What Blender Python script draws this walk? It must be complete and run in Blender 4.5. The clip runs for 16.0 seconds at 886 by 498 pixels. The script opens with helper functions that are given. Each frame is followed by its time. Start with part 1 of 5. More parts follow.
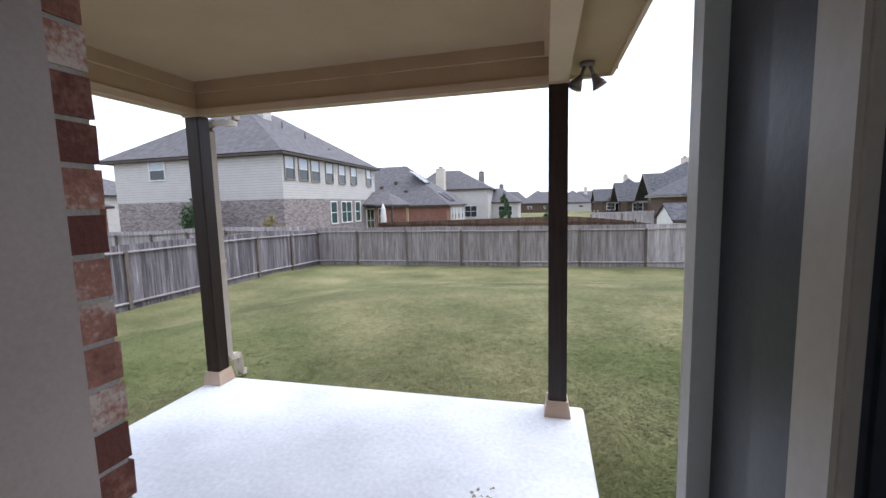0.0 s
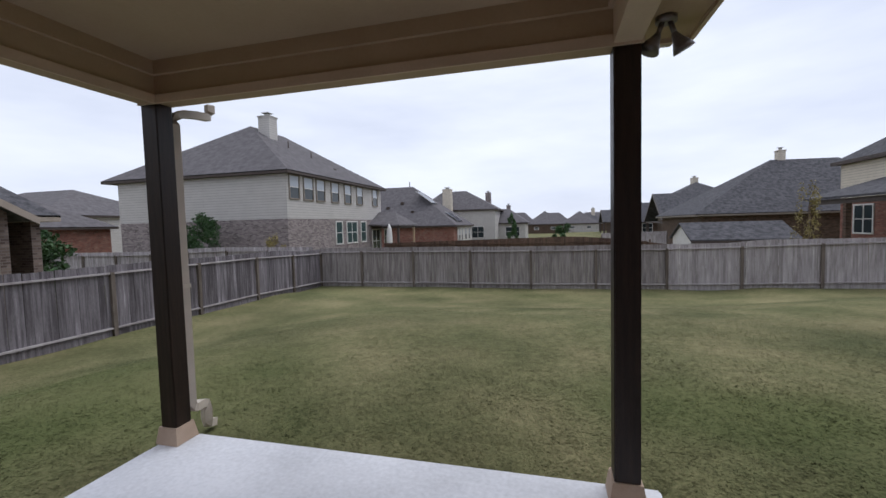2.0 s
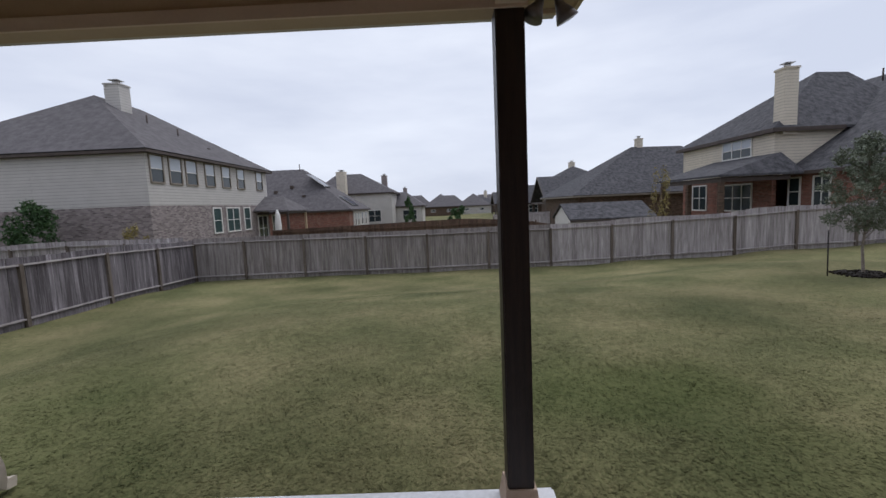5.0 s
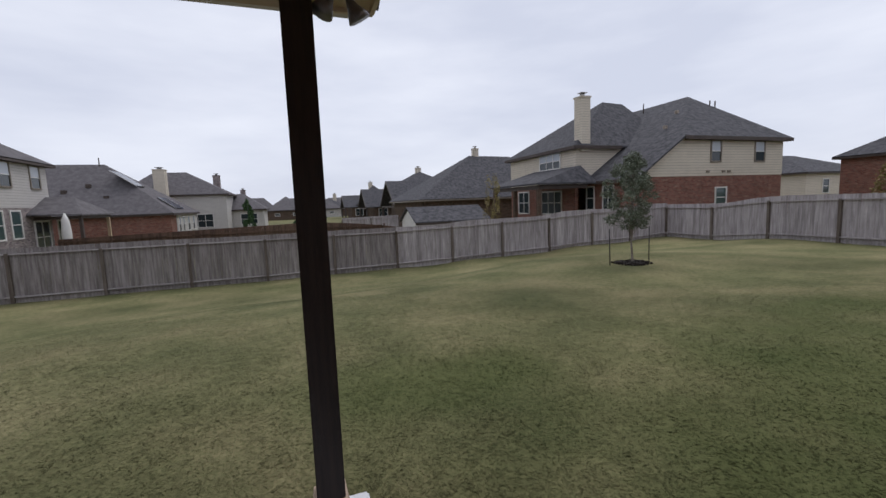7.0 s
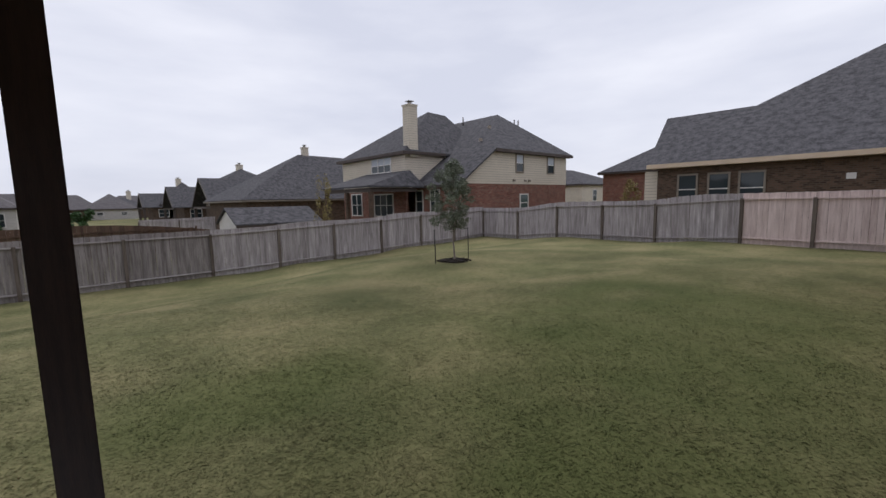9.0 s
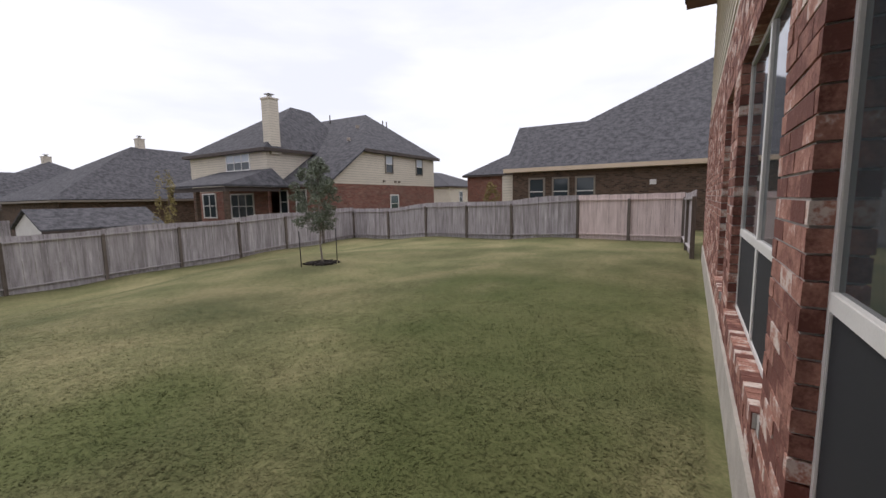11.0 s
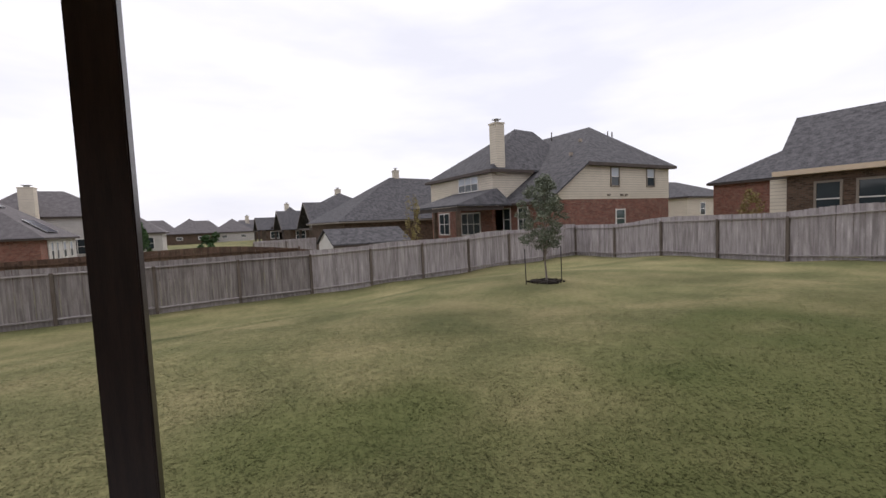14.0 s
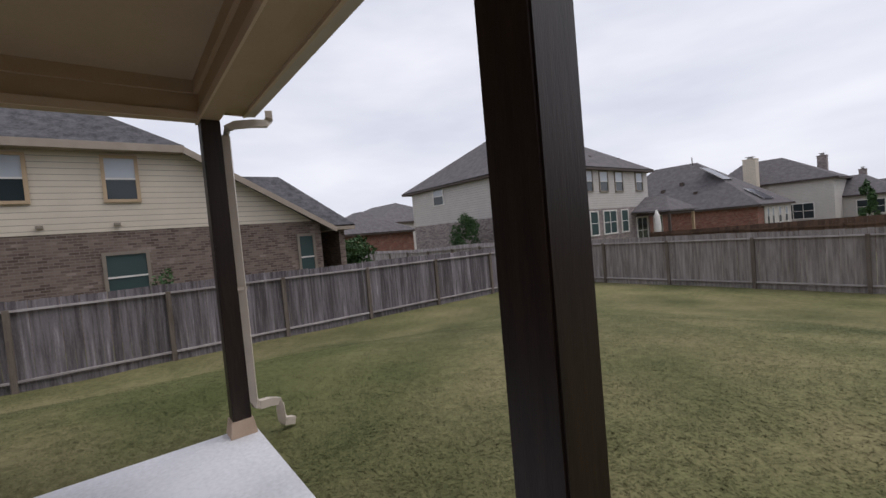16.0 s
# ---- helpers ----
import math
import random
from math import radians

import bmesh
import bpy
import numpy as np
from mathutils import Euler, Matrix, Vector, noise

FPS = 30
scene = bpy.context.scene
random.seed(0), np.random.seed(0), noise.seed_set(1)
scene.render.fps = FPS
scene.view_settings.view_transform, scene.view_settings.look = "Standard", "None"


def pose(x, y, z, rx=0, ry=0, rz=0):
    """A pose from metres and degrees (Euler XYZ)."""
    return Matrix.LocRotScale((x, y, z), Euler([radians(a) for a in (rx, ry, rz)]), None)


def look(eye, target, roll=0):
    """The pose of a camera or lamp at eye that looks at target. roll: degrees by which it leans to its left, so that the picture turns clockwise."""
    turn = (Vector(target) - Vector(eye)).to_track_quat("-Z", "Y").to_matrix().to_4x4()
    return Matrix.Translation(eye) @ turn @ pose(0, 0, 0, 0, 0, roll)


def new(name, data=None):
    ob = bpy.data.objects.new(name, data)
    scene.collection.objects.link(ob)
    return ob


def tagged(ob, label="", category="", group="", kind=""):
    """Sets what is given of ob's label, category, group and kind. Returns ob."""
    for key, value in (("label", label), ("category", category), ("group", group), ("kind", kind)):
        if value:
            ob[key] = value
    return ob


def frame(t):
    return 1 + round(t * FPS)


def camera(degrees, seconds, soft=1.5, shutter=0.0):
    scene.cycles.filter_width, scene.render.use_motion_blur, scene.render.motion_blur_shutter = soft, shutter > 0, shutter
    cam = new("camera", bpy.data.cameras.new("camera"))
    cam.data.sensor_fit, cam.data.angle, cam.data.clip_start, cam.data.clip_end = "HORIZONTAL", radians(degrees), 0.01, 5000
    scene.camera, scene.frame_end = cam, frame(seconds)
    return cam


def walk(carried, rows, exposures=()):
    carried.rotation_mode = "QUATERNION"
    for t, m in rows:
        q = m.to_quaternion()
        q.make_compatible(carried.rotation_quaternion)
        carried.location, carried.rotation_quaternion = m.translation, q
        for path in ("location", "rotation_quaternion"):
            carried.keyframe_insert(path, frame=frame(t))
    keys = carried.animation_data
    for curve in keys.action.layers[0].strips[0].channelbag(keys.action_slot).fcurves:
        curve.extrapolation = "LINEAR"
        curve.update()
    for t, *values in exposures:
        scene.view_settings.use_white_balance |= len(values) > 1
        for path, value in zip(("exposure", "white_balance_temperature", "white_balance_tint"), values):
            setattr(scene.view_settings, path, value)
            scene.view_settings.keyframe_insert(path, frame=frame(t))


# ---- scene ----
cam = camera(93.7, 16.0)
PATH = [
    (0, (0.479, -1.407, 1.731), (-0.001, 0.523, 1.516), -1.5),
    (0.5, (0.405, -1.23, 1.736), (0.051, 0.722, 1.486), -0.0),
    (1, (0.335, -1.027, 1.768), (-0.175, 0.901, 1.615), -1.5),
    (1.5, (0.231, -0.838, 1.725), (-0.339, 1.073, 1.579), -1.5),
    (2, (0.162, -0.594, 1.645), (-0.345, 1.337, 1.532), -1.5),
    (2.5, (0.138, -0.352, 1.637), (-0.464, 1.553, 1.537), -0.5),
    (3, (0.064, -0.212, 1.622), (-0.466, 1.713, 1.518), -1.9),
    (3.2, (0.05, -0.173, 1.62), (-0.443, 1.761, 1.497), -2.9),
    (5.3, (0.289, -0.197, 1.677), (0.358, 1.79, 1.457), -2.5),
    (5.5, (0.323, -0.181, 1.661), (0.461, 1.801, 1.434), -2.7),
    (6, (0.38, -0.195, 1.669), (0.691, 1.768, 1.446), -2.3),
    (6.5, (0.444, -0.174, 1.628), (0.948, 1.75, 1.416), -2.0),
    (7, (0.501, -0.194, 1.648), (1.158, 1.682, 1.427), -2.2),
    (7.5, (0.545, -0.181, 1.616), (1.385, 1.621, 1.405), -1.7),
    (8, (0.581, -0.277, 1.614), (1.559, 1.454, 1.392), -1.8),
    (8.5, (0.614, -0.281, 1.608), (1.768, 1.338, 1.391), -1.4),
    (9, (0.642, -0.258, 1.609), (1.965, 1.224, 1.377), -1.2),
    (9.5, (0.671, -0.279, 1.627), (2.15, 1.046, 1.39), -0.9),
    (10, (0.728, -0.314, 1.597), (2.325, 0.865, 1.351), -0.9),
    (12.3, (0.773, -0.369, 1.561), (2.502, 0.61, 1.333), -1.1),
    (12.4, (0.781, -0.359, 1.569), (2.507, 0.627, 1.341), -0.9),
    (12.5, (0.777, -0.355, 1.575), (2.488, 0.656, 1.352), -1.1),
    (13, (0.766, -0.308, 1.59), (2.37, 0.868, 1.376), -0.7),
    (13.5, (0.779, -0.119, 1.624), (2.132, 1.339, 1.423), -0.9),
    (14, (0.84, 0.126, 1.608), (1.836, 1.855, 1.477), -2.4),
    (14.5, (0.908, 0.365, 1.616), (1.309, 2.322, 1.518), -1.4),
    (15, (0.925, 0.7, 1.501), (0.623, 2.676, 1.431), -3.8),
    (15.5, (1.039, 1.001, 1.417), (0.051, 2.74, 1.411), -4.2),
    (16, (1.118, 1.293, 1.52), (-0.459, 2.521, 1.448), -5.1),
]
walk(cam, [(t, look(eye, target, roll)) for t, eye, target, roll in PATH],
     [(0.0, 1.15, 5950, 10), (0.5, 0.8, 6000, 10), (1.0, 0.45, 6050, 10), (1.5, 0.35, 6150, 10), (2.0, 0.15, 6200, 10), (3.2, 0.0, 6200, 10), (5.5, -0.05, 6250, 10), (7.0, -0.07, 6350, 11), (9.0, -0.02, 6500, 12), (9.5, 0.04, 6575, 12), (10.0, 0.2, 6650, 13),
      (12.5, 0.4, 6700, 13), (13.5, 0.35, 6850, 13), (14.5, 0.25, 6900, 13), (15.5, 0.05, 6700, 12), (16.0, 0.0, 6600, 12)])

# ---- world and sun ----
world = bpy.data.worlds.new("overcast_sky")
scene.world = world
world.use_nodes = True
wn = world.node_tree.nodes
wl = world.node_tree.links
bg = wn["Background"]
sky = wn.new("ShaderNodeTexSky")
sky.sky_type = "NISHITA"
sky.sun_disc = False
sky.sun_elevation, sky.sun_rotation = radians(62), radians(41)
coord = wn.new("ShaderNodeTexCoord")
stretch = wn.new("ShaderNodeMapping")
stretch.inputs["Scale"].default_value = (1.3, 1.3, 5.0)
clouds = wn.new("ShaderNodeTexNoise")
clouds.inputs["Scale"].default_value = 1.6
clouds.inputs["Detail"].default_value = 5
clouds.inputs["Roughness"].default_value = 0.5
ramp = wn.new("ShaderNodeValToRGB")
ramp.color_ramp.elements[0].position, ramp.color_ramp.elements[0].color = 0.33, (7.0, 7.35, 8.5, 1)
ramp.color_ramp.elements[1].position, ramp.color_ramp.elements[1].color = 0.68, (9.1, 9.35, 10.2, 1)
cover = wn.new("ShaderNodeMix")
cover.data_type = "RGBA"
cover.inputs["Factor"].default_value = 0.94
wl.new(coord.outputs["Generated"], stretch.inputs["Vector"])
wl.new(stretch.outputs[0], clouds.inputs["Vector"])
wl.new(clouds.outputs["Fac"], ramp.inputs["Fac"])
wl.new(sky.outputs["Color"], cover.inputs["A"])
wl.new(ramp.outputs["Color"], cover.inputs["B"])
wl.new(cover.outputs["Result"], bg.inputs["Color"])
bg.inputs["Strength"].default_value = 0.1
sun_data = bpy.data.lights.new("sun", "SUN")
sun_data.energy, sun_data.angle, sun_data.color = 1.45, radians(50), (1.0, 0.98, 0.955)
sun = new("sun", sun_data)
sun.matrix_world = look((14, 16, 40), (0, 0, 0))


# ---- materials ----
def material(name, low, high, scale=8.0, rough=0.8, bump=0.2, fine=120.0, metal=0.0, stretch_by=(1, 1, 1), per_piece=0.0, spec=0.3, third=None, islands=False):
    """A surface whose colour wanders between low and high at two scales, with relief."""
    m = bpy.data.materials.new(name)
    m.use_nodes = True
    n, l = m.node_tree.nodes, m.node_tree.links
    p = n["Principled BSDF"]
    tc = n.new("ShaderNodeTexCoord")
    mp = n.new("ShaderNodeMapping")
    mp.inputs["Scale"].default_value = stretch_by
    l.new(tc.outputs["Object"], mp.inputs["Vector"])
    info = n.new("ShaderNodeObjectInfo")
    if islands:
        info = n.new("ShaderNodeNewGeometry")
    chance = info.outputs["Random Per Island" if islands else "Random"]
    shift = n.new("ShaderNodeMath")
    shift.operation = "MULTIPLY"
    shift.inputs[1].default_value = 37.0 if per_piece else 0.0
    l.new(chance, shift.inputs[0])
    l.new(shift.outputs[0], mp.inputs["Location"])
    big = n.new("ShaderNodeTexNoise")
    big.inputs["Scale"].default_value, big.inputs["Detail"].default_value = scale, 6
    small = n.new("ShaderNodeTexNoise")
    small.inputs["Scale"].default_value, small.inputs["Detail"].default_value = fine, 3
    l.new(mp.outputs[0], big.inputs["Vector"])
    l.new(mp.outputs[0], small.inputs["Vector"])
    add = n.new("ShaderNodeMath")
    add.operation = "ADD"
    l.new(big.outputs["Fac"], add.inputs[0])
    part_small = n.new("ShaderNodeMath")
    part_small.operation = "MULTIPLY_ADD"
    part_small.inputs[1].default_value, part_small.inputs[2].default_value = 0.5, -0.25
    l.new(small.outputs["Fac"], part_small.inputs[0])
    l.new(part_small.outputs[0], add.inputs[1])
    last = add
    if per_piece:
        vary = n.new("ShaderNodeMath")
        vary.operation = "MULTIPLY_ADD"
        vary.inputs[1].default_value, vary.inputs[2].default_value = per_piece, -per_piece / 2
        l.new(chance, vary.inputs[0])
        both = n.new("ShaderNodeMath")
        both.operation = "ADD"
        l.new(add.outputs[0], both.inputs[0])
        l.new(vary.outputs[0], both.inputs[1])
        last = both
    r = n.new("ShaderNodeValToRGB")
    r.color_ramp.elements[0].position, r.color_ramp.elements[0].color = 0.3, (*low, 1)
    r.color_ramp.elements[1].position, r.color_ramp.elements[1].color = 0.7, (*high, 1)
    if third:
        e = r.color_ramp.elements.new(0.86)
        e.color = (*third, 1)
    l.new(last.outputs[0], r.inputs["Fac"])
    l.new(r.outputs["Color"], p.inputs["Base Color"])
    p.inputs["Roughness"].default_value = rough
    p.inputs["Metallic"].default_value = metal
    p.inputs["Specular IOR Level"].default_value = spec
    if bump:
        b = n.new("ShaderNodeBump")
        b.inputs["Strength"].default_value, b.inputs["Distance"].default_value = bump, 0.01
        l.new(add.outputs[0], b.inputs["Height"])
        l.new(b.outputs[0], p.inputs["Normal"])
    return m


def rows_material(name, low, high, mortar, width, height, gap, rough=0.85, third=None, squash=0.5):
    """Courses in relief for surfaces that stay far off: brick, siding or shingles, laid on the world's axes."""
    m = bpy.data.materials.new(name)
    m.use_nodes = True
    n, l = m.node_tree.nodes, m.node_tree.links
    p = n["Principled BSDF"]
    g = n.new("ShaderNodeNewGeometry")
    sep = n.new("ShaderNodeSeparateXYZ")
    l.new(g.outputs["Position"], sep.inputs[0])
    side = n.new("ShaderNodeMath")
    side.operation = "ADD"
    l.new(sep.outputs["X"], side.inputs[0])
    l.new(sep.outputs["Y"], side.inputs[1])
    com = n.new("ShaderNodeCombineXYZ")
    l.new(side.outputs[0], com.inputs["X"])
    l.new(sep.outputs["Z"], com.inputs["Y"])
    br = n.new("ShaderNodeTexBrick")
    br.inputs["Scale"].default_value = 1.0
    br.inputs["Brick Width"].default_value, br.inputs["Row Height"].default_value = width, height
    br.inputs["Mortar Size"].default_value = gap
    br.inputs["Bias"].default_value = 0.0
    br.inputs["Color1"].default_value = (0, 0, 0, 1)
    br.inputs["Color2"].default_value = (1, 1, 1, 1)
    br.inputs["Mortar"].default_value = (0.5, 0.5, 0.5, 1)
    l.new(com.outputs[0], br.inputs["Vector"])
    no = n.new("ShaderNodeTexNoise")
    no.inputs["Scale"].default_value, no.inputs["Detail"].default_value = 1.7, 8
    l.new(g.outputs["Position"], no.inputs["Vector"])
    mixv = n.new("ShaderNodeMix")
    mixv.inputs["Factor"].default_value = 1 - squash
    l.new(br.outputs["Color"], mixv.inputs["A"])
    l.new(no.outputs["Fac"], mixv.inputs["B"])
    r = n.new("ShaderNodeValToRGB")
    r.color_ramp.elements[0].position, r.color_ramp.elements[0].color = 0.2, (*low, 1)
    r.color_ramp.elements[1].position, r.color_ramp.elements[1].color = 0.72, (*high, 1)
    if third:
        e = r.color_ramp.elements.new(0.8)
        e.color = (*third, 1)
    l.new(mixv.outputs["Result"], r.inputs["Fac"])
    mo = n.new("ShaderNodeMix")
    mo.data_type = "RGBA"
    l.new(br.outputs["Fac"], mo.inputs["Factor"])
    l.new(r.outputs["Color"], mo.inputs["A"])
    mo.inputs["B"].default_value = (*mortar, 1)
    l.new(mo.outputs["Result"], p.inputs["Base Color"])
    p.inputs["Roughness"].default_value = rough
    p.inputs["Specular IOR Level"].default_value = 0.2
    b = n.new("ShaderNodeBump")
    b.invert = True
    b.inputs["Strength"].default_value, b.inputs["Distance"].default_value = 0.5, 0.01
    l.new(br.outputs["Fac"], b.inputs["Height"])
    l.new(b.outputs[0], p.inputs["Normal"])
    return m


def glass_material(name, tint, rough=0.05):
    m = bpy.data.materials.new(name)
    m.use_nodes = True
    p = m.node_tree.nodes["Principled BSDF"]
    p.inputs["Base Color"].default_value = (*tint, 1)
    p.inputs["Roughness"].default_value = rough
    p.inputs["Specular IOR Level"].default_value = 0.45
    return m


M_brick = material("red_brick", (0.15, 0.058, 0.045), (0.4, 0.2, 0.15), 14, 0.9, 0.6, 90, per_piece=0.62, third=(0.62, 0.52, 0.46))
M_brick_rest = material("red_brick_run", (0.15, 0.058, 0.045), (0.4, 0.2, 0.15), 14, 0.9, 0.6, 90, per_piece=0.62, third=(0.62, 0.52, 0.46), islands=True)
M_mortar = material("mortar", (0.33, 0.3, 0.275), (0.48, 0.45, 0.42), 12, 0.95, 0.4, 150)
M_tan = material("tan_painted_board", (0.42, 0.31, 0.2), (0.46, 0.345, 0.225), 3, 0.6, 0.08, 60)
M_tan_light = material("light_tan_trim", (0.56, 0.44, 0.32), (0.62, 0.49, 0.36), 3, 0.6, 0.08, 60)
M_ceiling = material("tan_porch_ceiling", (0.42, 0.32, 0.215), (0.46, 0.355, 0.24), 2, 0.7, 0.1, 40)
M_post = material("dark_stained_wood", (0.013, 0.0075, 0.0058), (0.03, 0.0165, 0.012), 5, 0.42, 0.12, 40, stretch_by=(8, 8, 0.6), spec=0.35)
M_plinth = material("tan_plinth", (0.42, 0.31, 0.23), (0.5, 0.38, 0.29), 5, 0.7, 0.15)
M_concrete = material("patio_concrete", (0.53, 0.535, 0.565), (0.74, 0.745, 0.785), 1.1, 0.75, 0.15, 30)
M_found = material("foundation_concrete", (0.34, 0.31, 0.27), (0.46, 0.42, 0.37), 4, 0.85, 0.3, 60)
M_fence = material("weathered_fence_wood", (0.24, 0.215, 0.215), (0.47, 0.43, 0.435), 2.2, 0.85, 0.4, 30, stretch_by=(5, 5, 0.55), per_piece=0.18, third=(0.66, 0.62, 0.63))
M_fence_dark = material("dark_weathered_fence_wood", (0.075, 0.065, 0.07), (0.225, 0.203, 0.218), 2.2, 0.85, 0.5, 30, stretch_by=(7, 7, 0.5), per_piece=0.26, third=(0.42, 0.385, 0.41))
M_fence_mid = material("brown_grey_fence_wood", (0.15, 0.13, 0.126), (0.33, 0.298, 0.29), 2.2, 0.85, 0.5, 30, stretch_by=(6, 6, 0.5), per_piece=0.16, third=(0.42, 0.385, 0.375))
# weathered rails, paler than the boards: light on their tops put into the colour
M_fence_rail_lit = material("lit_weathered_rail_wood", (0.28, 0.25, 0.25), (0.42, 0.385, 0.38), 4, 0.85, 0.4, 30, per_piece=0.3)
M_fence_new = material("newer_fence_wood", (0.5, 0.395, 0.37), (0.72, 0.6, 0.57), 3, 0.85, 0.4, 30, stretch_by=(5, 5, 0.5), per_piece=0.3)
M_fence_post = material("brown_fence_post", (0.095, 0.075, 0.06), (0.17, 0.14, 0.12), 4, 0.85, 0.4, 30, stretch_by=(5, 5, 0.5), per_piece=0.3)
M_rust_fence = material("rust_brown_fence_wood", (0.075, 0.046, 0.033), (0.13, 0.08, 0.056), 3, 0.85, 0.4, 30, per_piece=0.5)
M_roof = material("grey_shingles", (0.05, 0.049, 0.054), (0.115, 0.112, 0.12), 3.5, 0.95, 0.5, 14, spec=0.1)
M_roof_warm = material("brown_grey_shingles", (0.1, 0.093, 0.097), (0.15, 0.139, 0.145), 2.5, 0.95, 0.5, 12, spec=0.1)
M_siding = rows_material("cream_lap_siding", (0.56, 0.5, 0.415), (0.65, 0.58, 0.48), (0.36, 0.32, 0.27), 50, 0.17, 0.012, 0.7, squash=0.1)
M_siding_grey = rows_material("grey_beige_siding", (0.47, 0.445, 0.42), (0.55, 0.52, 0.495), (0.33, 0.31, 0.29), 50, 0.17, 0.012, 0.7, squash=0.1)
M_brick_red = rows_material("far_red_brick", (0.13, 0.045, 0.033), (0.28, 0.115, 0.085), (0.22, 0.17, 0.14), 0.22, 0.08, 0.01, third=(0.32, 0.2, 0.15))
M_brick_grey = rows_material("far_grey_brick", (0.12, 0.095, 0.098), (0.34, 0.285, 0.28), (0.28, 0.25, 0.23), 0.22, 0.08, 0.01, third=(0.34, 0.29, 0.26))
M_brick_taupe = rows_material("far_taupe_brick", (0.085, 0.06, 0.05), (0.21, 0.155, 0.13), (0.2, 0.17, 0.15), 0.22, 0.08, 0.01, third=(0.28, 0.22, 0.19))
M_brick_brown = rows_material("far_brown_brick", (0.045, 0.028, 0.02), (0.135, 0.085, 0.06), (0.11, 0.09, 0.07), 0.22, 0.08, 0.01)
M_trim_dark = material("dark_eave_trim", (0.06, 0.045, 0.04), (0.085, 0.065, 0.055), 3, 0.6, 0.1)
M_white = material("white_window_frame", (0.62, 0.6, 0.57), (0.7, 0.68, 0.65), 3, 0.45, 0.05)
M_frame_tan = material("taupe_window_trim", (0.2, 0.17, 0.14), (0.25, 0.21, 0.17), 3, 0.6, 0.1)
M_glass = glass_material("dark_glass", (0.03, 0.04, 0.045))
M_glass_blind = glass_material("glass_over_blind", (0.42, 0.45, 0.5), 0.12)
M_glass_teal = glass_material("greenish_glass", (0.05, 0.078, 0.078))
M_screen = material("black_insect_screen", (0.018, 0.019, 0.022), (0.03, 0.031, 0.035), 200, 0.7, 0.2, 900)
M_metal = material("galvanised_metal", (0.35, 0.34, 0.33), (0.5, 0.49, 0.48), 10, 0.4, 0.05, metal=0.9)
M_taupe = material("taupe_rake_board", (0.3, 0.25, 0.205), (0.36, 0.3, 0.25), 3, 0.6, 0.1)
M_rake = material("red_brown_eave_board", (0.1, 0.05, 0.04), (0.15, 0.075, 0.06), 3, 0.6, 0.1)
M_gutter = material("tan_gutter_metal", (0.46, 0.4, 0.34), (0.54, 0.47, 0.4), 5, 0.4, 0.05, spec=0.5)
M_mulch = material("black_mulch", (0.008, 0.006, 0.005), (0.03, 0.022, 0.016), 40, 0.95, 0.8)
M_bark = material("grey_bark", (0.16, 0.13, 0.11), (0.32, 0.28, 0.24), 30, 0.9, 0.5)
M_stake = material("dark_metal_stake", (0.02, 0.018, 0.02), (0.05, 0.04, 0.045), 10, 0.6, 0.1)
M_leaf = material("oak_leaves", (0.08, 0.1, 0.068), (0.19, 0.215, 0.155), 6, 0.6, 0.1, per_piece=0.2)
M_leaf_yellow = material("autumn_leaves", (0.16, 0.13, 0.04), (0.3, 0.24, 0.09), 6, 0.6, 0.1)
M_leaf_dark = material("shrub_leaves", (0.02, 0.05, 0.018), (0.07, 0.13, 0.045), 6, 0.6, 0.1)
M_lamp_body = material("bronze_lamp_metal", (0.17, 0.155, 0.15), (0.24, 0.22, 0.21), 10, 0.4, 0.05, metal=0.5)
M_door = material("dark_grey_door", (0.035, 0.037, 0.048), (0.055, 0.057, 0.07), 4, 0.4, 0.05)
M_inner = material("pale_interior_wall", (0.5, 0.47, 0.43), (0.56, 0.53, 0.49), 3, 0.8, 0.05)
M_frame_brown = material("door_frame_taupe", (0.4, 0.33, 0.3), (0.48, 0.4, 0.36), 3, 0.5, 0.05)
M_panel = glass_material("solar_glass", (0.012, 0.016, 0.03), 0.15)


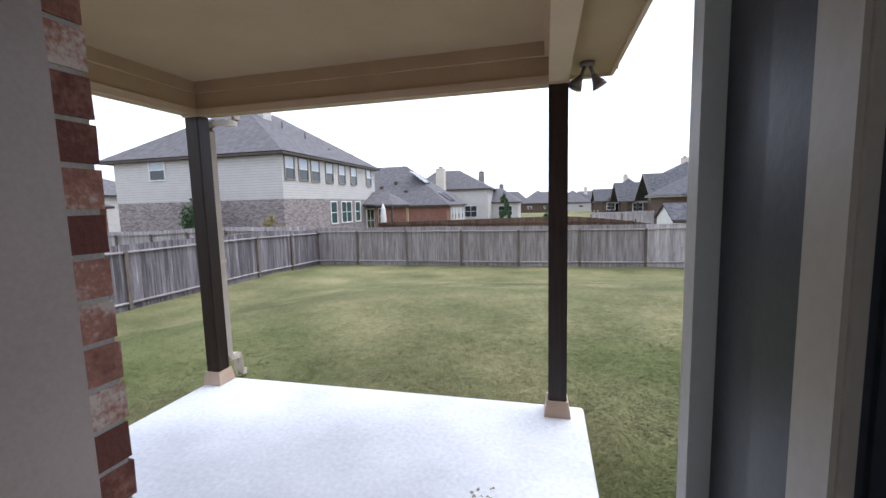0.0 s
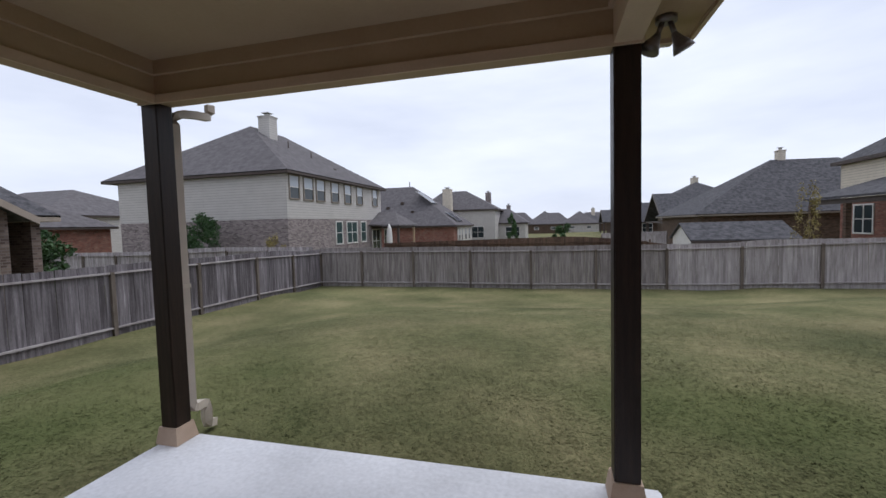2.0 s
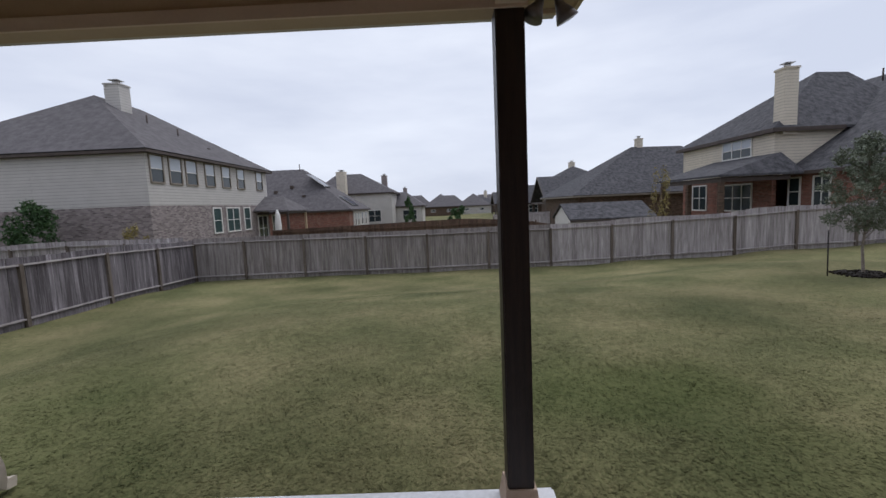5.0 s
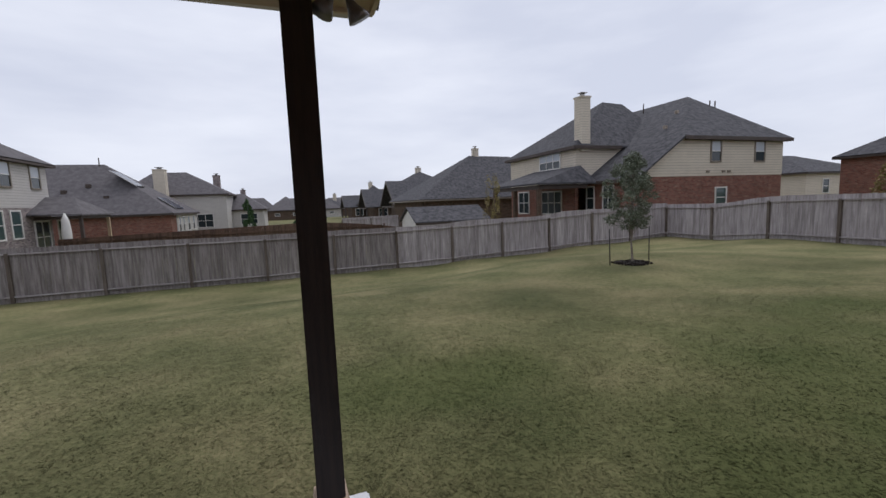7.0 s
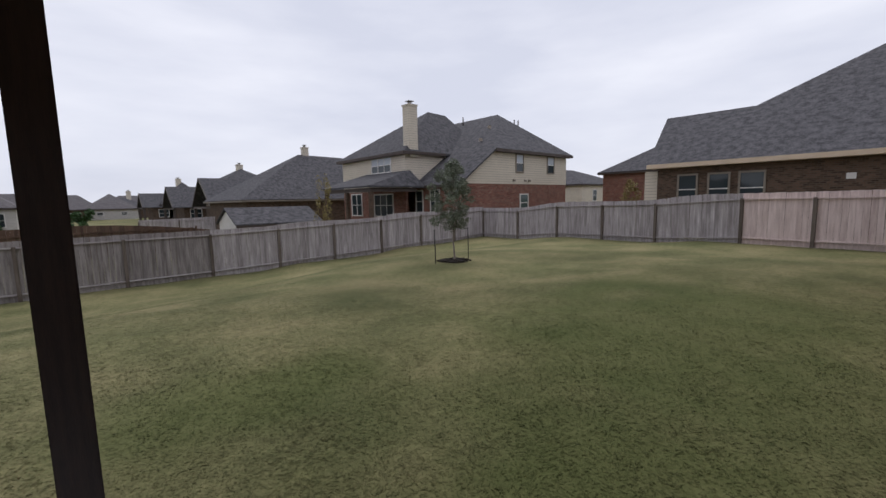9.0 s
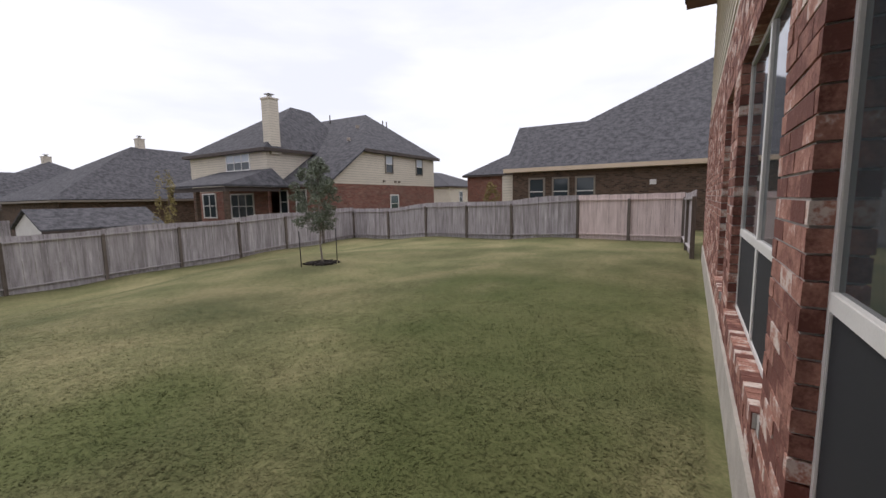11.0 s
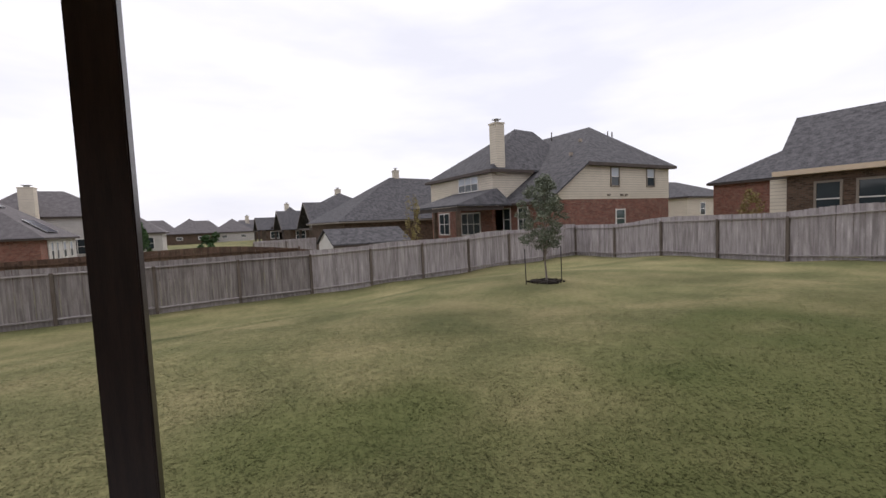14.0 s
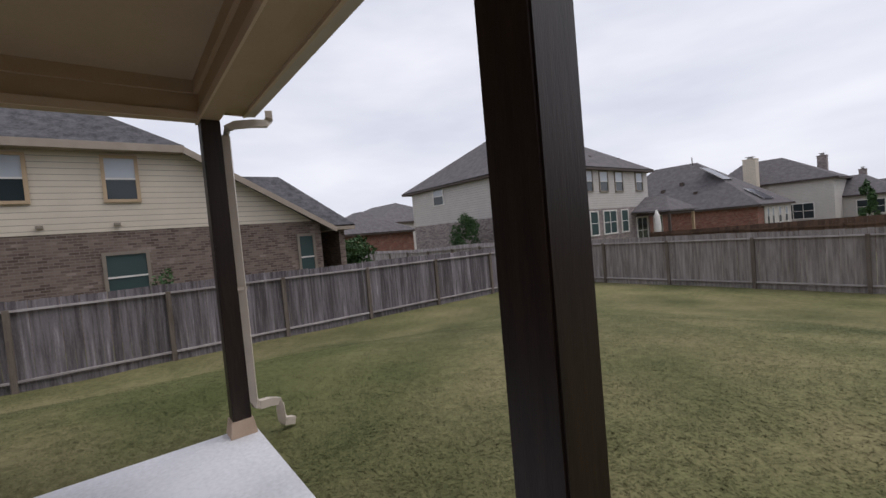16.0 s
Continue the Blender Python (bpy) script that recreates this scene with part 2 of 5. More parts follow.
def grass_material(blades=False):
    m = material("patchy_lawn", (0.072, 0.083, 0.034), (0.235, 0.203, 0.109), 0.55, 0.95, 0.45, 45, spec=0.1)
    n, l = m.node_tree.nodes, m.node_tree.links
    p = n["Principled BSDF"]
    r = [x for x in n if x.type == "VALTORGB"][0]
    r.color_ramp.elements[0].position = 0.22
    r.color_ramp.elements[1].position = 0.79
    e = r.color_ramp.elements.new(0.5)
    e.color = (0.146, 0.141, 0.067, 1)
    g = n.new("ShaderNodeNewGeometry")
    big = n.new("ShaderNodeTexNoise")
    big.inputs["Scale"].default_value, big.inputs["Detail"].default_value = 0.22, 3
    mid = n.new("ShaderNodeTexNoise")
    mid.inputs["Scale"].default_value, mid.inputs["Detail"].default_value = 9, 5
    l.new(g.outputs["Position"], big.inputs["Vector"])
    l.new(g.outputs["Position"], mid.inputs["Vector"])
    a = n.new("ShaderNodeMath")
    a.operation = "MULTIPLY"
    l.new(big.outputs["Fac"], a.inputs[0])
    l.new(mid.outputs["Fac"], a.inputs[1])
    s = n.new("ShaderNodeMapRange")
    s.inputs["From Min"].default_value, s.inputs["From Max"].default_value = 0.12, 0.38
    s.inputs["To Min"].default_value, s.inputs["To Max"].default_value = 0.74, 1.16
    l.new(a.outputs[0], s.inputs["Value"])
    mul = n.new("ShaderNodeVectorMath")
    mul.operation = "SCALE"
    l.new(r.outputs["Color"], mul.inputs[0])
    l.new(s.outputs[0], mul.inputs["Scale"])
    # truly lush ovals, plus house shade painted as darker green near the wall
    lush_and_shade = None
    wob = n.new("ShaderNodeTexNoise")
    wob.inputs["Scale"].default_value, wob.inputs["Detail"].default_value = 0.9, 5
    l.new(g.outputs["Position"], wob.inputs["Vector"])
    for cx, cy, sx, sy in ((6.2, 1.6, 5.2, 2.9), (-5.4, 2.6, 3.6, 2.6), (7.9, 3.4, 2.6, 0.9), (2.6, 0.7, 2.4, 1.5), (1.8, 3.6, 1.6, 1.0)):
        mp = n.new("ShaderNodeMapping")
        mp.vector_type = "POINT"
        mp.inputs["Location"].default_value = (-cx / sx, -cy / sy, 0)
        mp.inputs["Scale"].default_value = (1 / sx, 1 / sy, 0)
        l.new(g.outputs["Position"], mp.inputs["Vector"])
        le = n.new("ShaderNodeVectorMath")
        le.operation = "LENGTH"
        l.new(mp.outputs[0], le.inputs[0])
        sm = n.new("ShaderNodeMath")
        sm.operation = "ADD"
        l.new(le.outputs["Value"], sm.inputs[0])
        l.new(wob.outputs["Fac"], sm.inputs[1])
        mr = n.new("ShaderNodeMapRange")
        mr.interpolation_type = "SMOOTHSTEP"
        mr.inputs["From Min"].default_value, mr.inputs["From Max"].default_value = 0.75, 1.65
        mr.inputs["To Min"].default_value, mr.inputs["To Max"].default_value = 0.6, 0.0
        l.new(sm.outputs[0], mr.inputs["Value"])
        if lush_and_shade is None:
            lush_and_shade = mr
        else:
            mx = n.new("ShaderNodeMath")
            mx.operation = "MAXIMUM"
            l.new(lush_and_shade.outputs[0], mx.inputs[0])
            l.new(mr.outputs[0], mx.inputs[1])
            lush_and_shade = mx
    green = n.new("ShaderNodeMix")
    green.data_type = "RGBA"
    l.new(lush_and_shade.outputs[0], green.inputs["Factor"])
    l.new(mul.outputs[0], green.inputs["A"])
    green.inputs["B"].default_value = (0.062, 0.083, 0.024, 1)
    mul = green
    out = green.outputs["Result"]
    l.new(out, p.inputs["Base Color"])
    if blades:
        isl = n.new("ShaderNodeMapRange")
        isl.inputs["To Min"].default_value, isl.inputs["To Max"].default_value = 0.64, 1.14
        l.new(g.outputs["Random Per Island"], isl.inputs["Value"])
        tone = n.new("ShaderNodeVectorMath")
        tone.operation = "SCALE"
        l.new(out, tone.inputs[0])
        l.new(isl.outputs[0], tone.inputs["Scale"])
        l.new(tone.outputs[0], p.inputs["Base Color"])
        up = n.new("ShaderNodeCombineXYZ")
        up.inputs["Z"].default_value = 1.0
        l.new(up.outputs[0], p.inputs["Normal"])
    return m


M_grass = grass_material()
M_blades = grass_material(True)


# ---- mesh helpers ----
def link(name, verts, faces, mat, parent=None, label=""):
    me = bpy.data.meshes.new(name)
    me.from_pydata([tuple(v) for v in verts], [], faces)
    me.materials.append(mat)
    me.update()
    ob = new(name, me)
    if parent:
        ob.parent = parent
    if label:
        ob["label"] = label
    return ob


BOX_FACES = [(0, 1, 3, 2), (4, 6, 7, 5), (0, 4, 5, 1), (2, 3, 7, 6), (0, 2, 6, 4), (1, 5, 7, 3)]


def box_data(boxes):
    verts, faces = [], []
    for x0, x1, y0, y1, z0, z1 in boxes:
        o = len(verts)
        verts += [(x, y, z) for x in (x0, x1) for y in (y0, y1) for z in (z0, z1)]
        faces += [tuple(o + i for i in f) for f in BOX_FACES]
    return verts, faces


def boxes(name, bs, mat, parent=None, label="", bevel=0.0):
    v, f = box_data(bs)
    ob = link(name, v, f, mat, parent, label)
    if bevel:
        b = bmesh.new()
        b.from_mesh(ob.data)
        bmesh.ops.bevel(b, geom=list(b.edges), offset=bevel, segments=2, affect="EDGES")
        b.to_mesh(ob.data)
        b.free()
    return ob


def thing(name, at, label="", category="", group="", kind=""):
    ob = new(name)
    ob.location = at
    bpy.context.view_layer.update()
    return tagged(ob, label, category, group, kind)


def under(ob, parent):
    """Make ob, built in world places, a part of parent."""
    ob.parent = parent
    t = Vector()
    p = parent
    while p:
        t += p.location
        p = p.parent
    ob.matrix_parent_inverse = Matrix.Translation(-t)
    return ob


def sheet(name, verts, faces, thick, mat, parent=None, label=""):
    """A roof: faces given from above, made thick downwards."""
    n = len(verts)
    vs = [tuple(v) for v in verts] + [(v[0], v[1], v[2] - thick) for v in verts]
    fs = list(faces) + [tuple(n + i for i in reversed(f)) for f in faces]
    count = {}
    for f in faces:
        for a, b in zip(f, f[1:] + f[:1]):
            count[(a, b)] = 1
    for a, b in list(count):
        if (b, a) not in count:
            fs.append((b, a, n + a, n + b))
    return link(name, vs, fs, mat, parent, label)


def tube(name, points, radius, mat, parent=None, label="", sides=8, square=False):
    """A pipe along points."""
    verts, faces = [], []
    sides = 4 if square else sides
    for i, p in enumerate(points):
        p = Vector(p)
        a = Vector(points[max(i - 1, 0)])
        b = Vector(points[min(i + 1, len(points) - 1)])
        d = (b - a).normalized()
        u = d.cross(Vector((0.3, 0.9, 0.1) if abs(d.z) > 0.8 else (0, 0, 1))).normalized()
        w = d.cross(u)
        r = radius[i] if isinstance(radius, (list, tuple)) else radius
        for k in range(sides):
            g = 2 * math.pi * (k + (0.5 if square else 0)) / sides
            verts.append(p + (u * math.cos(g) + w * math.sin(g)) * r * (1.41 if square else 1))
    for i in range(len(points) - 1):
        for k in range(sides):
            j = (k + 1) % sides
            faces.append((i * sides + k, i * sides + j, (i + 1) * sides + j, (i + 1) * sides + k))
    faces.append(tuple(reversed(range(sides))))
    faces.append(tuple((len(points) - 1) * sides + k for k in range(sides)))
    ob = link(name, verts, faces, mat, parent, label)
    if not square:
        for f in ob.data.polygons:
            f.use_smooth = True
    return ob


# ---- ground ----
GROUND = np.array([
    (-10.7, 17.3, -1.14), (-10.6, 12.5, -0.97), (-10.5, 7.2, -0.91), (-10.4, 2, -0.85), (-10.4, -6, -0.7), (-6, 17.45, -1.15), (-0.7, 17.7, -1.19), (4.85, 17.9, -1.19),
    (10, 17.6, -1.04), (15.2, 17.4, -0.82), (20.1, 17.3, -0.68), (19.5, 9, -0.36), (18.1, 3.2, -0.14), (18.5, -0.6, -0.12), (9.75, 9.4, -0.33), (-2.6, 2.3, -0.13),
    (-3, 0, -0.13), (0.9, 2.2, -0.1), (2.5, 0, -0.06), (6, 0, -0.03), (11, 0, -0.05), (-1, 2.3, -0.12), (0.9, 0.5, -0.09), (-3, -3, -0.12), (12, -6, -0.1),
    (0, 30, -1.3), (-25, 20, -1.3), (30, 20, -0.7), (-25, 0, -1.0), (30, 0, -0.2), (0, 60, -1.4), (40, 45, -1.2), (-40, 45, -1.4)])


def ground_z(x, y):
    x, y = np.asarray(x, float), np.asarray(y, float)
    d = (x[..., None] - GROUND[:, 0]) ** 2 + (y[..., None] - GROUND[:, 1]) ** 2
    w = 1 / (d + 1.0) ** 2
    return (w * GROUND[:, 2]).sum(-1) / w.sum(-1)


gx = np.concatenate([[-3000, -800, -250, -120, -70, -45, -30, -22, -16], np.arange(-12.5, 22, 0.35), [24, 30, 40, 60, 110, 250, 800, 3000]])
gy = np.concatenate([[-3000, -800, -250, -90, -40, -18, -10], np.arange(-6, 19.3, 0.35), [21, 24, 28, 34, 42, 55, 75, 110, 250, 800, 3000]])
X, Y = np.meshgrid(gx, gy)
Z = ground_z(X, Y)
Z += 0.012 * np.sin(X * 1.9 + np.cos(Y * 1.3)) * np.cos(Y * 2.1)
inside = (X > -3.0) & (X < 0.9) & (Y < 2.35)
Z[inside] = np.minimum(Z[inside], -0.12)
Z[(X > 0.9) & (X < 11.5) & (Y < -0.5) & (Y > -8)] = -0.1
nx = len(gx)
gv = np.stack([X, Y, Z], -1).reshape(-1, 3)
gf = [(j * nx + i, j * nx + i + 1, (j + 1) * nx + i + 1, (j + 1) * nx + i) for j in range(len(gy) - 1) for i in range(nx - 1)]
ground = link("ground", gv.tolist(), gf, M_grass)
for f in ground.data.polygons:
    f.use_smooth = True
tagged(ground, "patchy green and straw-coloured mown lawn sloping to the fence", "lawn", kind="structure")


def gz(x, y):
    return float(ground_z(x, y))


# ---- patio ----
patio = boxes("patio_slab", [(-2.83, 0.785, -1.1, 2.1, -0.3, 0.0)], M_concrete, bevel=0.012)
tagged(patio, "pale smooth concrete patio slab beside the brick house", "patio", kind="structure")

PX0, PX1, PY = -2.81, 0.5, 1.905
W = 0.143
BEAM_Z = 2.61


def porch_post(x, label):
    base = thing("porch_post", (x + W / 2, PY + W / 2, 0), label, "post", "posts of the covered patio")
    shaft = boxes("shaft", [(-W / 2, W / 2, -W / 2, W / 2, 0.1, BEAM_Z)], M_post, base, bevel=0.006)
    b0, b1 = 0.103, 0.083
    v = [(sx * b0, sy * b0, 0.002) for sx, sy in ((-1, -1), (1, -1), (1, 1), (-1, 1))] + [(sx * b1, sy * b1, 0.13) for sx, sy in ((-1, -1), (1, -1), (1, 1), (-1, 1))]
    link("plinth", v, [(3, 2, 1, 0), (4, 5, 6, 7), (0, 1, 5, 4), (1, 2, 6, 5), (2, 3, 7, 6), (3, 0, 4, 7)], M_plinth, base, "tan flared plinth")
    return base


porch_post(PX0, "dark-stained square timber post on the patio corner, downspout behind it")
porch_post(PX1, "dark-stained square timber post on a tan flared plinth")

EY, EX0, EX1 = 2.285, -2.92, 1.0
SZ = 2.74
CZ = 2.9
beams = thing("porch_beam", (-1, 1.97, BEAM_Z), "tan painted boxed beams with stepped trim under the patio ceiling", "beam", kind="structure")
LX0, RX1 = PX0, PX1 + W
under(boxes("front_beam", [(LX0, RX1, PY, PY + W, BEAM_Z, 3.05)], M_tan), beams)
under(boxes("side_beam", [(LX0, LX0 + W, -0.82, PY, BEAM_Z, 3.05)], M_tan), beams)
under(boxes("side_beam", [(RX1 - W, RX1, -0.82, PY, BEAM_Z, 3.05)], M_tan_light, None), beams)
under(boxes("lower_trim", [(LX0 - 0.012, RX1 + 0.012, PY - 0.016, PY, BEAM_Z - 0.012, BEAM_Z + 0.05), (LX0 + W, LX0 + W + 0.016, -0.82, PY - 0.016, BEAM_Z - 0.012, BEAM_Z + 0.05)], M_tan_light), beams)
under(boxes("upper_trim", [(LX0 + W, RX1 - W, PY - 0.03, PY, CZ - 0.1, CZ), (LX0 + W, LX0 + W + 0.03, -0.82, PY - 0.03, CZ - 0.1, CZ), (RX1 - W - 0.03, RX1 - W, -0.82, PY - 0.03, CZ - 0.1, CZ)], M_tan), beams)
pc = boxes("ceiling", [(LX0 + W, RX1 - W, -0.82, PY, CZ, CZ + 0.05)], M_ceiling)
tagged(pc, "tan painted ceiling of the covered patio", "ceiling", kind="structure")

porch_roof = thing("porch_roof", (-1, 1.2, 2.6), "shingled roof of the covered patio with tan soffit and fascia", "roof", kind="structure")
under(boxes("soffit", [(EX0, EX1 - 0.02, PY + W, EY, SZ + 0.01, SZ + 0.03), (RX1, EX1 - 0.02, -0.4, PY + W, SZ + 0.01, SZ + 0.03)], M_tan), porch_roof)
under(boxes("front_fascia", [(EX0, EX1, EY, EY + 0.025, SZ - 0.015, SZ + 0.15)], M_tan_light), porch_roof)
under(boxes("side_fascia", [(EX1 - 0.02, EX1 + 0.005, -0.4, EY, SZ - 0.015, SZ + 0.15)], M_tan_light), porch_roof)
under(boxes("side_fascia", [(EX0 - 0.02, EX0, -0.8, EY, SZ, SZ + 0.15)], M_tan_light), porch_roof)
under(sheet("shingles", [(EX0 - 0.05, EY + 0.08, 2.83), (EX1 + 0.05, EY + 0.08, 2.83), (EX1 + 0.05, -0.82, 4.3), (EX0 - 0.05, -0.82, 4.3)], [(0, 1, 2, 3)], 0.04, M_roof), porch_roof)
under(link("gable_end", [(EX0 + 0.1, EY, 2.76), (EX0 + 0.1, -0.82, 2.76), (EX0 + 0.1, -0.82, 4.25), (EX0 + 0.14, EY, 2.76), (EX0 + 0.14, -0.82, 2.76), (EX0 + 0.14, -0.82, 4.25)],
           [(0, 2, 1), (3, 4, 5), (0, 1, 4, 3), (1, 2, 5, 4), (2, 0, 3, 5)], M_siding), porch_roof)

gutter = thing("gutter", (-1, 2.4, 2.7), "tan metal gutter along the patio eave with its downspout", "gutter")
gp = [(EY + 0.027, SZ - 0.01), (EY + 0.11, SZ), (EY + 0.13, SZ + 0.11), (EY + 0.12, SZ + 0.11), (EY + 0.10, SZ + 0.02), (EY + 0.037, SZ + 0.01), (EY + 0.037, SZ + 0.11), (EY + 0.027, SZ + 0.11)]
gverts = [(x, y, z) for x in (EX0, EX1 - 0.1) for y, z in gp]
gn = len(gp)
under(link("trough", gverts, [(k, (k + 1) % gn, gn + (k + 1) % gn, gn + k) for k in range(gn)] + [(0, 1, 2, 3, 4, 5, 6, 7), tuple(range(15, 7, -1))], M_gutter), gutter)
DX = -2.7
under(tube("downspout", [(DX, 2.45, SZ - 0.005), (DX, 2.45, SZ - 0.07), (DX, 2.42, SZ - 0.115), (DX, 2.3, SZ - 0.125), (DX, 2.16, SZ - 0.15), (DX, 2.105, SZ - 0.18), (DX, 2.085, SZ - 0.25), (DX, 2.085, 1.2)],
           0.03, M_gutter, square=True, sides=4), gutter)
under(tube("downspout", [(DX, 2.085, 1.2), (DX, 2.085, 0.26), (DX - 0.005, 2.1, 0.21), (DX - 0.02, 2.15, 0.19)], 0.03, M_gutter, square=True), gutter)
under(tube("elbow", [(DX - 0.012, 2.12, 0.2), (DX - 0.05, 2.22, 0.185), (DX - 0.075, 2.29, 0.16), (DX - 0.085, 2.315, 0.1), (DX - 0.088, 2.32, 0.0), (DX - 0.095, 2.34, -0.045), (DX - 0.13, 2.43, -0.075)], 0.034, M_gutter, square=True, label="crimped outlet elbow"), gutter)
under(boxes("strap", [(DX - 0.034, DX + 0.034, 2.045, 2.12, 1.2, 1.23)], M_gutter), gutter)

# ---- flood light under the eave ----
flood = thing("flood_light", (0.78, 1.98, SZ + 0.01), "grey-bronze twin-head flood light under the patio soffit", "outdoor light")
tube("mount", [(0, 0, 0), (0, 0, -0.03)], 0.055, M_lamp_body, flood, sides=16)
for sx, sy in ((-1, -0.3), (1, 0.3)):
    tube("arm", [(sx * 0.02, 0, -0.025), (sx * 0.032, sy * 0.01, -0.06), (sx * 0.042, sy * 0.02, -0.09)], 0.014, M_lamp_body, flood)
    tube("lamp_head", [(sx * 0.04, sy * 0.02, -0.085), (sx * 0.05, sy * 0.03, -0.105), (sx * 0.062, sy * 0.04, -0.125), (sx * 0.078, sy * 0.05, -0.15), (sx * 0.094, sy * 0.06, -0.18)], [0.014, 0.022, 0.03, 0.046, 0.058], M_lamp_body, flood, sides=16)

# ---- own house ----
house = thing("house", (4, -2, 0), "red brick two-storey house with cream lap siding above", "house")


def wall_pieces(x0, x1, z0, z1, holes, y0, y1):
    """Boxes of a wall along x, round its openings."""
    out, x = [], x0
    for hx0, hx1, hz0, hz1 in sorted(holes):
        out.append((x, hx0, y0, y1, z0, z1))
        if hz0 > z0:
            out.append((hx0, hx1, y0, y1, z0, hz0))
        if hz1 < z1:
            out.append((hx0, hx1, y0, y1, hz1, z1))
        x = hx1
    out.append((x, x1, y0, y1, z0, z1))
    return out


WY = -0.64
WX0, WX1, BZ, FZ = 1.0, 13.0, 3.26, 0.31
HOLES = [(1.37, 2.29, 0.65, 2.56), (2.82, 4.8, 0.65, 2.56), (5.45, 6.4, 0.65, 2.56)]
BR = 0.006
under(boxes("backing_wall", wall_pieces(WX0, WX1, -0.2, BZ, [(a - 0.008, b + 0.008, c - 0.03, d + 0.008) for a, b, c, d in HOLES], WY - 0.3, WY - BR), M_mortar), house)
under(boxes("end_wall", [(WX0, WX0 + 0.25, -1.04, WY - 0.3, 0.0, 6.0)], M_brick_red), house)
under(boxes("siding_wall", [(WX0, WX1, WY - 0.3, WY - 0.03, BZ, 6.16)], M_siding), house)
under(boxes("end_wall", [(WX1 - 0.3, WX1, -9, WY - 0.3, -0.2, 6.0)], M_brick_red), house)
under(boxes("foundation", [(WX0, WX1 + 0.01, WY - 0.3, WY + 0.02, -0.4, FZ)], M_found, label="bare concrete foundation edge", bevel=0.004), house)
under(boxes("eave", [(WX0 - 0.3, WX1 + 0.35, -1.3, -0.02, 6.15, 6.34)], M_rake), house)
under(sheet("roof", [(-4, 0.02, 6.35), (WX1 + 0.4, 0.02, 6.35), (WX1 + 0.4, -9.5, 6.35), (-4, -9.5, 6.35), (0, -4.6, 9.5), (8.5, -4.6, 9.5)], [(0, 1, 5, 4), (1, 2, 5), (2, 3, 4, 5), (3, 0, 4)], 0.05, M_roof), house)
lap = []
for k in range(17):
    z = BZ + 0.17 * k
    lap.append((WX0, WX1, WY - 0.03, WY - 0.004, z, z + 0.012))
under(boxes("siding_board", lap + [(WX0, WX1, WY - 0.03, WY - 0.016, BZ + 0.012, 6.14)], M_siding, label="cream lap siding boards"), house)


def near_window(x0, x1, z0, z1, twin):
    w = thing("window", ((x0 + x1) / 2, WY - 0.1, z0), "white-framed window with black insect screen over a brick sill")
    w.parent = house
    w.location = Vector(w.location) - house.location
    yf = WY - 0.058
    fr = 0.036
    zm = z0 + 0.31 * (z1 - z0)
    bs = [(x0, x0 + fr, yf - 0.05, yf, z0, z1), (x1 - fr, x1, yf - 0.05, yf, z0, z1), (x0 + fr, x1 - fr, yf - 0.05, yf, z0, z0 + fr), (x0 + fr, x1 - fr, yf - 0.05, yf, z1 - fr, z1), (x0 + fr, x1 - fr, yf - 0.05, yf + 0.004, zm, zm + 0.055)]
    xm = (x0 + x1) / 2
    if twin:
        bs.append((xm - 0.035, xm + 0.035, yf - 0.05, yf + 0.002, z0 + fr, z1 - fr))
    under(boxes("window_frame", bs, M_white, bevel=0.003), w)
    spans = [(x0 + fr, xm - 0.035), (xm + 0.035, x1 - fr)] if twin else [(x0 + fr, x1 - fr)]
    for a, b in spans:
        under(boxes("pane", [(a, b, yf - 0.02, yf - 0.014, zm + 0.05, z1 - fr)], M_glass), w)
        under(boxes("insect_screen", [(a, b, yf - 0.012, yf - 0.007, z0 + fr, zm)], M_screen, label="black insect screen"), w)


near_window(*HOLES[0], False)
near_window(*HOLES[1], True)
near_window(*HOLES[2], False)
under(boxes("interior_shell", [(WX0, WX1 - 0.3, -4, -0.75, -0.1, 0.0), (WX0, WX1 - 0.3, -4.1, -4, 0, 3)], M_inner), house)

# the doorway wall behind the patio
DY = -0.82
DX0, DX1 = -0.30, 0.685
DH = 2.1
door_wall = thing("wall", (0, DY, 0), "red brick wall round the patio door", "wall", kind="structure")
under(boxes("backing_wall", wall_pieces(-2.85, WX0, 0.0, 6.0, [(DX0, DX1, 0.0, DH)], DY - 0.22, DY - BR), M_mortar), door_wall)
room = thing("interior", (0, -2, 0), "plain pale room behind the patio door", "room", kind="structure")
# back wall left open from 0.4 to 2.5 m, unseen, to brighten the room
under(boxes("interior_wall", [(-1.6, -1.5, -5, DY - 0.22, 0, 2.7), (0.9, 1.0, -5, DY - 0.22, 0, 2.7), (-1.6, 1.0, -5.1, -5, 0, 0.4), (-1.6, 1.0, -5.1, -5, 2.5, 2.7), (-1.6, 1.0, -5, DY - 0.22, 2.7, 2.75), (-1.6, 1.0, -5, DY - 0.22, -0.05, 0.0)], M_inner), room)
door = thing("door", (DX1 - 0.06, DY - 0.16, 0), "dark grey glazed patio door standing open", "door")
under(boxes("door_frame", [(DX0, DX0 + 0.045, DY - 0.24, DY - 0.09, 0, DH), (DX0 + 0.04, DX1 - 0.04, DY - 0.22, DY - 0.1, DH - 0.04, DH)], M_frame_brown), door)
under(boxes("door_jamb", [(DX1 - 0.04, DX1, DY - 0.22, DY - 0.1, 0, DH)], M_door), door)
LX = DX1 - 0.015
